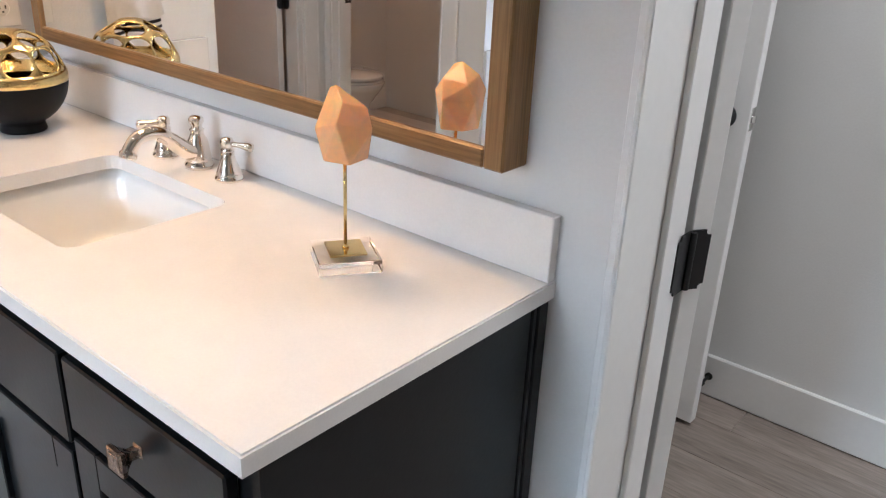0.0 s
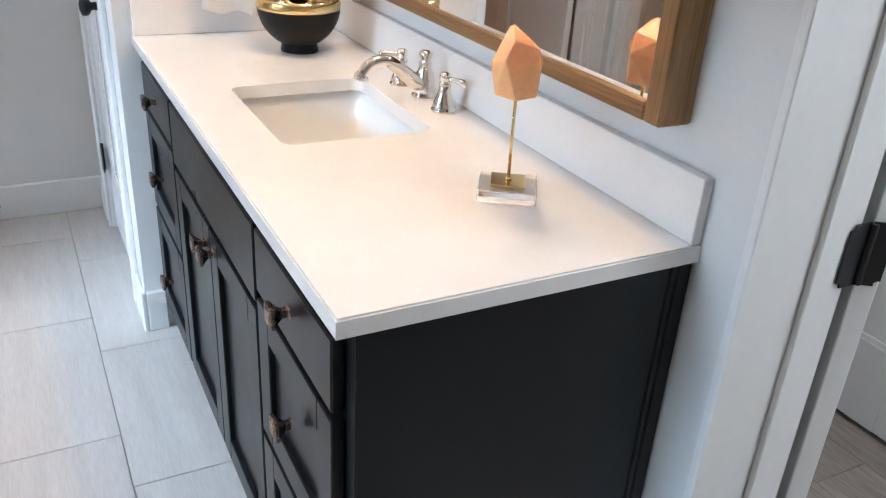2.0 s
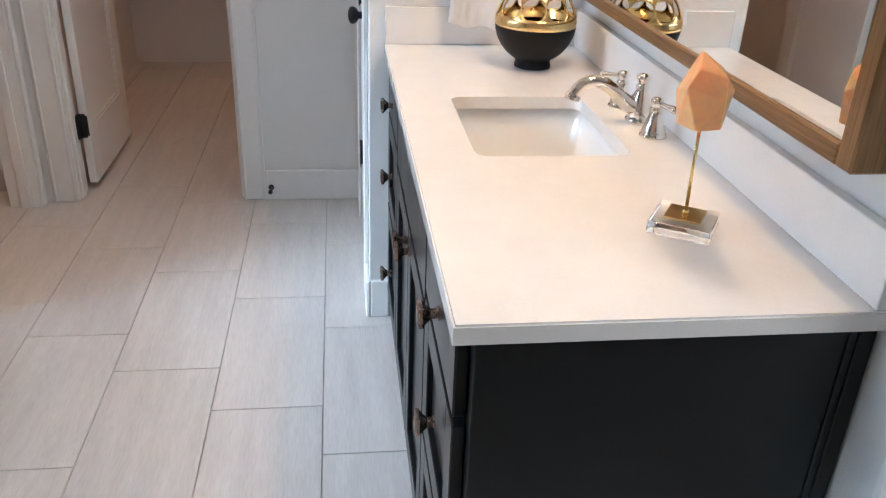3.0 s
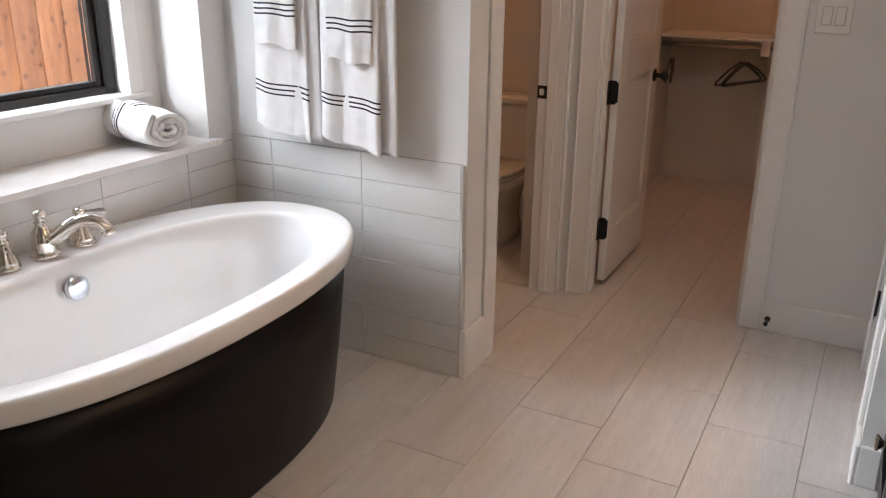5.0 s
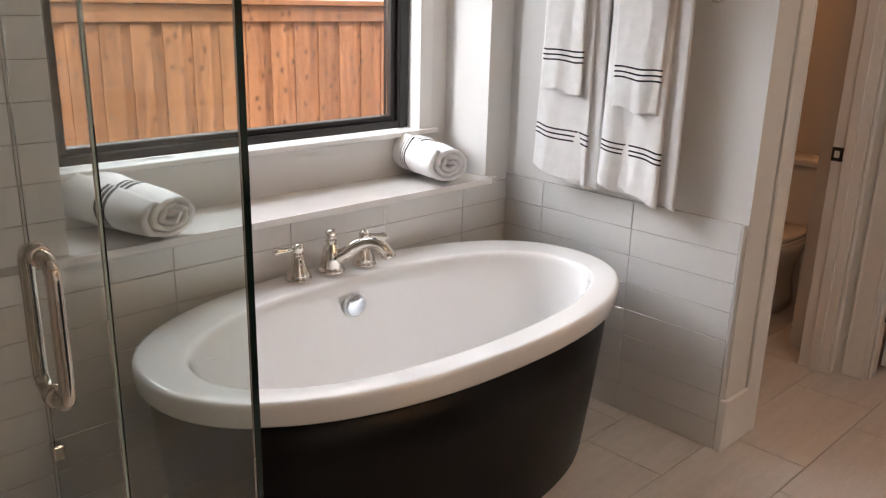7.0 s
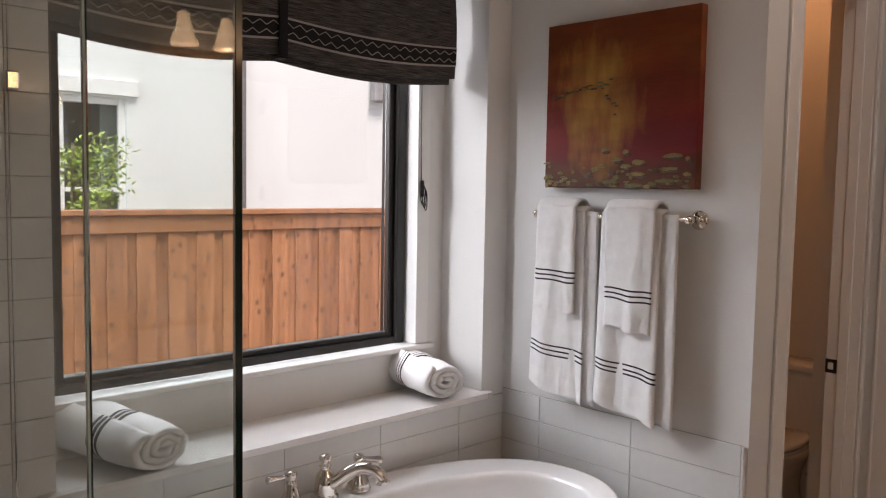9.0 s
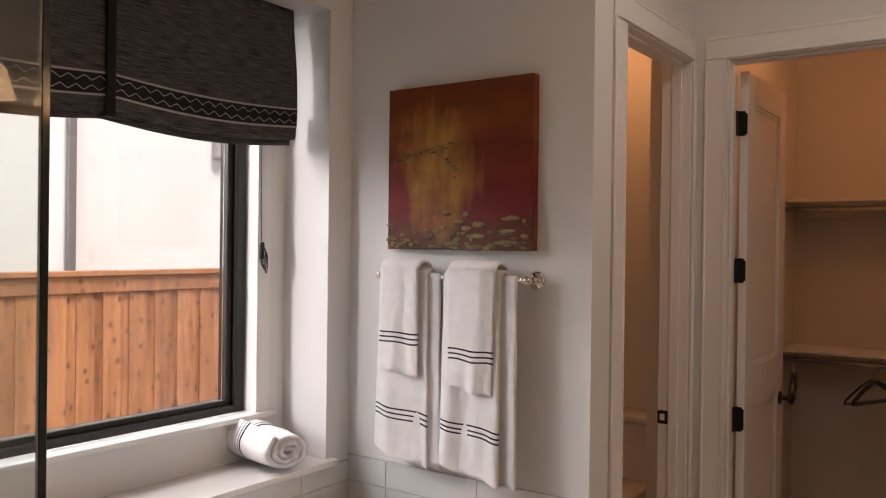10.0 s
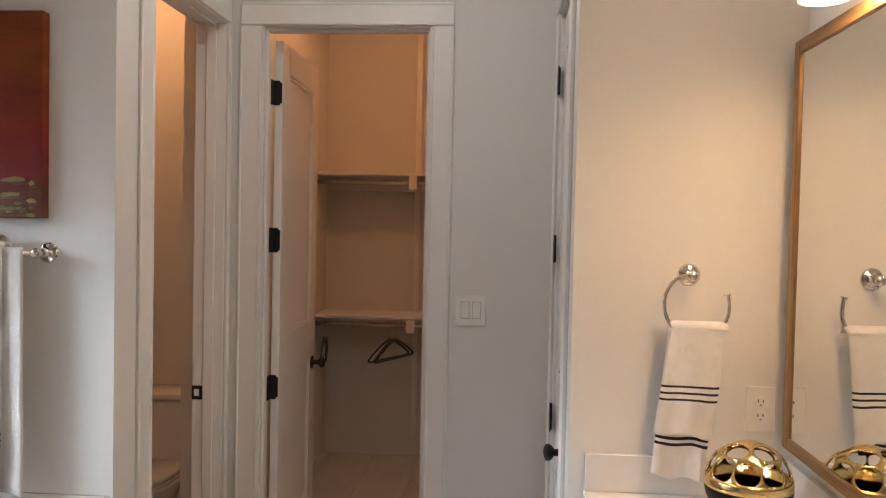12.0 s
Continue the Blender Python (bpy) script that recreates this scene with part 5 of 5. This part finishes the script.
def hanger(x, y, z, turn):
    root = thing("clothes_hanger", (0, 0, 0), "slim black velvet clothes hanger", "hanger", "hangers on the closet rod")
    bm = bmesh.new()
    body = spline([(0, 0, -.090), (-.10, 0, -.130), (-.205, 0, -.190), (-.222, 0, -.207), (-.20, 0, -.217), (0, 0, -.217), (.20, 0, -.217), (.222, 0, -.207), (.205, 0, -.190), (.10, 0, -.130), (0, 0, -.090)], 5)
    tube(bm, body[:-1], 0.0065, 8, True)
    part("frame", bm, HANGER, root)
    bm = bmesh.new()
    tube(bm, spline([(0, 0, -.093), (0, 0, -.030), (.016, 0, -.012), (.019, 0, .004), (.008, 0, .019), (-.008, 0, .018), (-.016, 0, .006)], 5), 0.0022, 8)
    part("hook", bm, CHROME, root, "metal hook")
    root.matrix_basis = pose(x, y, z, 0, 0, turn)


hanger(-1.545, 4.61, 0.948, 62)
hanger(-1.525, 4.61, 0.948, 68)
hanger(-1.505, 4.61, 0.948, 65)
hanger(-1.245, 4.61, 0.948, 78)
hanger(-1.985, 4.61, 0.948, 98)
hanger(-1.965, 4.61, 0.948, 101)

# ---- outside the window ----
GZ = -0.36
bm = bmesh.new()
bmesh.ops.create_grid(bm, x_segments=8, y_segments=8, size=300)
bmesh.ops.translate(bm, verts=bm.verts, vec=(-20, 0, GZ))
tagged(part("ground", bm, GROUND), kind="structure")

FENX = -5.8
fence = thing("cedar_fence", (FENX, 2.0, GZ), "stained cedar board-on-board fence with cap rail", "fence")


def board_mesh(name, w, h, d):
    me = bpy.data.meshes.new(name)
    bm = bmesh.new()
    box(bm, -d / 2, d / 2, -w / 2, w / 2, 0, h, bevel=0.003)
    bm.to_mesh(me)
    bm.free()
    me.materials.append(CEDAR)
    return me


def child(name, me, parent, loc):
    ob = new(name, me)
    ob.parent = parent
    ob.location = Vector(loc) - LOC[parent]
    return ob


rf = random.Random(11)
front_me, back_me = board_mesh("board", 0.128, 1.74, 0.018), board_mesh("back_board", 0.140, 1.74, 0.018)
for i in range(40):
    y = -1.6 + i * 0.196
    child("board", front_me, fence, (FENX + 0.012, y + rf.uniform(-.006, .006), GZ + .02))
    child("back_board", back_me, fence, (FENX - 0.0065, y + 0.098, GZ + .02))
part("cap_rail", boxes([(FENX - .06, FENX + .07, -1.8, 6.4, 1.408, 1.443)], 0.004), CEDAR, fence)
part("trim_board", boxes([(FENX + .022, FENX + .041, -1.8, 6.4, 1.298, 1.4075)], 0.003), CEDAR, fence)
part("rail", boxes([(FENX - .06, FENX - .022, -1.8, 6.4, 0.3, 0.39)], 0.003), CEDAR, fence)

HX = -8.2
house = thing("neighbour_house", (HX, 2.0, GZ), "white stucco house wall with a window and downspout", "house")
NY0, NY1, NZ0, NZ1 = 1.15, 2.26, 1.20, 2.36
part("wall", boxes([(HX - .3, HX, -6, NY0, GZ, 6.0), (HX - .3, HX, NY1, 9.5, GZ, 6.0), (HX - .3, HX, NY0, NY1, GZ, NZ0), (HX - .3, HX, NY0, NY1, NZ1, 6.0), (HX - 6, HX - .3, -6, -5.7, GZ, 6), (HX - 6, HX - .3, 9.2, 9.5, GZ, 6)]), STUCCO, house)
part("roof", boxes([(HX - 6.2, HX + .5, -6.3, 9.8, 6.0, 6.2)], 0.01), mat("dark_roof", (0.06, 0.06, 0.06), 0.9, var=0.2), house)
hw = part("window", boxes([(HX - .08, HX - .03, NY0, NY0 + .06, NZ0, NZ1), (HX - .08, HX - .03, NY1 - .06, NY1, NZ0, NZ1), (HX - .08, HX - .03, NY0 + .06, NY1 - .06, NZ0, NZ0 + .06), (HX - .08, HX - .03, NY0 + .06, NY1 - .06, NZ1 - .06, NZ1), (HX - .08, HX - .03, 1.66, 1.72, NZ0 + .06, NZ1 - .06), (HX - .08, HX - .03, 1.72, NY1 - .06, 1.52, 1.56)], 0.004), VINYL, house, "white vinyl window frame")
part("pane", boxes([(HX - .062, HX - .056, NY0 + .061, NY1 - .061, NZ0 + .061, NZ1 - .061)]), GLASS, hw)
part("curtain", boxes([(HX - .22, HX - .20, NY0, NY0 + .5, NZ0 - .1, NZ1), (HX - .22, HX - .20, NY1 - .16, NY1, NZ0 - .1, NZ1)]), mat("grey_green_curtain", (0.30, 0.36, 0.33), 0.9, var=0.1), hw)
# flat sheet coloured dark in place of the shade inside the room
part("dark_room", boxes([(HX - .9, HX - .88, NY0 - .5, NY1 + .5, NZ0 - .5, NZ1 + .5)]), mat("painted_room_shade", (0.10, 0.11, 0.11), 0.9, var=0.1), hw)
part("window_head", boxes([(HX, HX + .04, NY0 - .15, NY1 + .10, NZ1 + .02, NZ1 + .16)], 0.004), VINYL, house)
bm = bmesh.new()
box(bm, HX + .01, HX + .07, 3.37, 3.45, GZ, 6.0, bevel=0.01, seg=2)
part("downspout", bm, mat("grey_downspout", (0.16, 0.15, 0.15), 0.5, var=0.05), house)
part("vent_hood", boxes([(HX, HX + .12, 5.08, 5.28, 2.57, 2.84)], 0.02), mat("grey_vent", (0.32, 0.31, 0.31), 0.6, var=0.05), house)

# a young tree between the fence and the house
tree = thing("young_tree", (-7.1, 1.36, GZ), "young leafy tree growing behind the fence", "tree")
rt = random.Random(3)
bm = bmesh.new()
tube(bm, spline([(-7.1, 1.36, GZ), (-7.12, 1.38, .5), (-7.08, 1.36, 1.2), (-7.1, 1.38, 1.9)], 5), [0.028 - 0.001 * i for i in range(16)], 8)
trunk = part("trunk", bm, BARK, tree)
tips = []
for k in range(12):
    a, z0 = rt.uniform(0, 6.28), rt.uniform(.7, 1.7)
    tip = Vector((-7.1 + .32 * math.cos(a) * rt.uniform(.5, 1), 1.38 + .36 * math.sin(a) * rt.uniform(.5, 1), z0 + rt.uniform(.15, .4)))
    bm = bmesh.new()
    tube(bm, spline([(-7.1, 1.37, z0), ((tip.x - 7.1) / 2, (tip.y + 1.37) / 2, (z0 + tip.z) / 2 - .03), tip], 4), 0.006, 5)
    part("branch", bm, BARK, trunk)
    tips.append((Vector((-7.1, 1.37, z0)), tip))
bm = bmesh.new()
for k in range(1500):
    a, b = rt.choice(tips)
    c = a.lerp(b, rt.uniform(.3, 1.12)) + Vector([rt.gauss(0, .055) for _ in range(3)])
    m = Matrix.Translation(c) @ Euler((rt.uniform(-1, 1), rt.uniform(-1, 1), rt.uniform(0, 6.28))).to_matrix().to_4x4()
    L, W = rt.uniform(.035, .06), rt.uniform(.010, .016)
    vs = [bm.verts.new(m @ Vector(q)) for q in ((0, 0, 0), (W, L * .45, .004), (0, L, -.004), (-W, L * .45, .004))]
    bm.faces.new(vs)
part("crown", bm, LEAF, tree, "bright green small leaves")

# ---- tiles and planks ----


def tile_mesh(name, sx, sy, sz, material, bevel):
    me = bpy.data.meshes.new(name)
    bm = bmesh.new()
    box(bm, -sx / 2, sx / 2, -sy / 2, sy / 2, -sz / 2, sz / 2, bevel=bevel)
    bm.to_mesh(me)
    bm.free()
    me.materials.append(material)
    return me


MESHES = {}


def tile(name, parent, x0, x1, y0, y1, z0, z1, material, bevel=0.0012):
    size = tuple(round(v, 4) for v in (x1 - x0, y1 - y0, z1 - z0))
    if min(size) <= 0.0025:
        return
    key = (name, size)
    if key not in MESHES:
        MESHES[key] = tile_mesh(name, *size, material, bevel)
    child(name, MESHES[key], parent, ((x0 + x1) / 2, (y0 + y1) / 2, (z0 + z1) / 2))


TW, TL, GAP = 0.3045, 0.6135, 0.0028
for c in range(-8, 2):
    xa = -0.760 + TW * c
    xb = min(xa + TW, -0.45) if c < 1 else xa
    if xb - xa < .02:
        continue
    y = 0.835 - 0.2045 * c
    y -= TL * math.ceil((y + 2.2) / TL)
    while y < 4.92:
        ya, yb = max(y, -2.2), min(y + TL, 4.92)
        if yb > ya + .01:
            tile("floor_tile", floor_ob, xa + GAP / 2, xb - GAP / 2, ya + GAP / 2, yb - GAP / 2, -0.0095, 0.0, FLOORTILE)
        y += TL
for i, x in enumerate([0.07 + k * 0.1815 for k in range(7)]):
    y = -3.2 + (i * 0.53) % 1.2 - 1.2
    while y < 1.48:
        ya, yb = max(y, -3.2), min(y + 1.22, 1.48)
        if yb > ya + .01:
            tile("floor_plank", floor_bed, x, min(x + 0.180, 1.30), ya, yb - .0012, -0.0120, -0.002, WOODFLOOR, 0.0010)
        y += 1.22
part("threshold", boxes([(0.050, 0.0685, -1.03, -0.122, -0.012, 0.0015)], 0.001), BRONZE, floor_ob, "thin metal threshold strip")

wall_p = bpy.data.objects["wall_painting"]
wall_w = bpy.data.objects["wall_west"]
RH, G2 = 0.1015, 0.0022
part("grout_bed", boxes([(-2.9635, -1.948, 1.5285, 1.5345, 0.0, 0.812)]), GROUT, wall_p)
xs = [-2.9635, -2.767, -2.355, -1.948]
for r in range(8):
    for a, b in zip(xs, xs[1:]):
        tile("wall_tile", wall_p, a + G2 / 2, b - G2 / 2, 1.5240, 1.5325, r * RH + G2 / 2, (r + 1) * RH - G2 / 2, WALLTILE)
part("tile_edge_trim", boxes([(-1.9475, -1.9365, 1.5215, 1.5345, 0.0, 0.812)], 0.003), WALLTILE, wall_p)
part("grout_bed", boxes([(-2.9645, -2.9585, -2.19, 1.5280, 0.0, 0.79), (-2.9645, -2.9585, -2.19, -0.2605, 0.79, 2.98), (-2.9645, -2.9585, -0.2605, -0.2005, 0.8155, 2.98)]), GROUT, wall_w)
ys = [-1.90, -1.503, -1.106, -0.709, -0.312, 0.085, 0.484, 0.880, 1.272, 1.5235]
for r in range(8):
    for a, b in zip(ys, ys[1:]):
        if b > -1.2:
            tile("wall_tile", wall_w, -2.9610, -2.9550, a + G2 / 2, b - G2 / 2, r * RH + G2 / 2, min((r + 1) * RH, .790) - G2 / 2, WALLTILE, 0.0008)
for r in range(8, 26):
    for a, b in ((-1.106, -0.709), (-0.709, -0.312), (-0.312, -0.2005)):
        lo = max(r * RH, 0.8165) if b > -.25 else r * RH
        tile("wall_tile", wall_w, -2.9610, -2.9550, a + G2 / 2, b - G2 / 2, lo + G2 / 2, (r + 1) * RH - G2 / 2, WALLTILE, 0.0008)
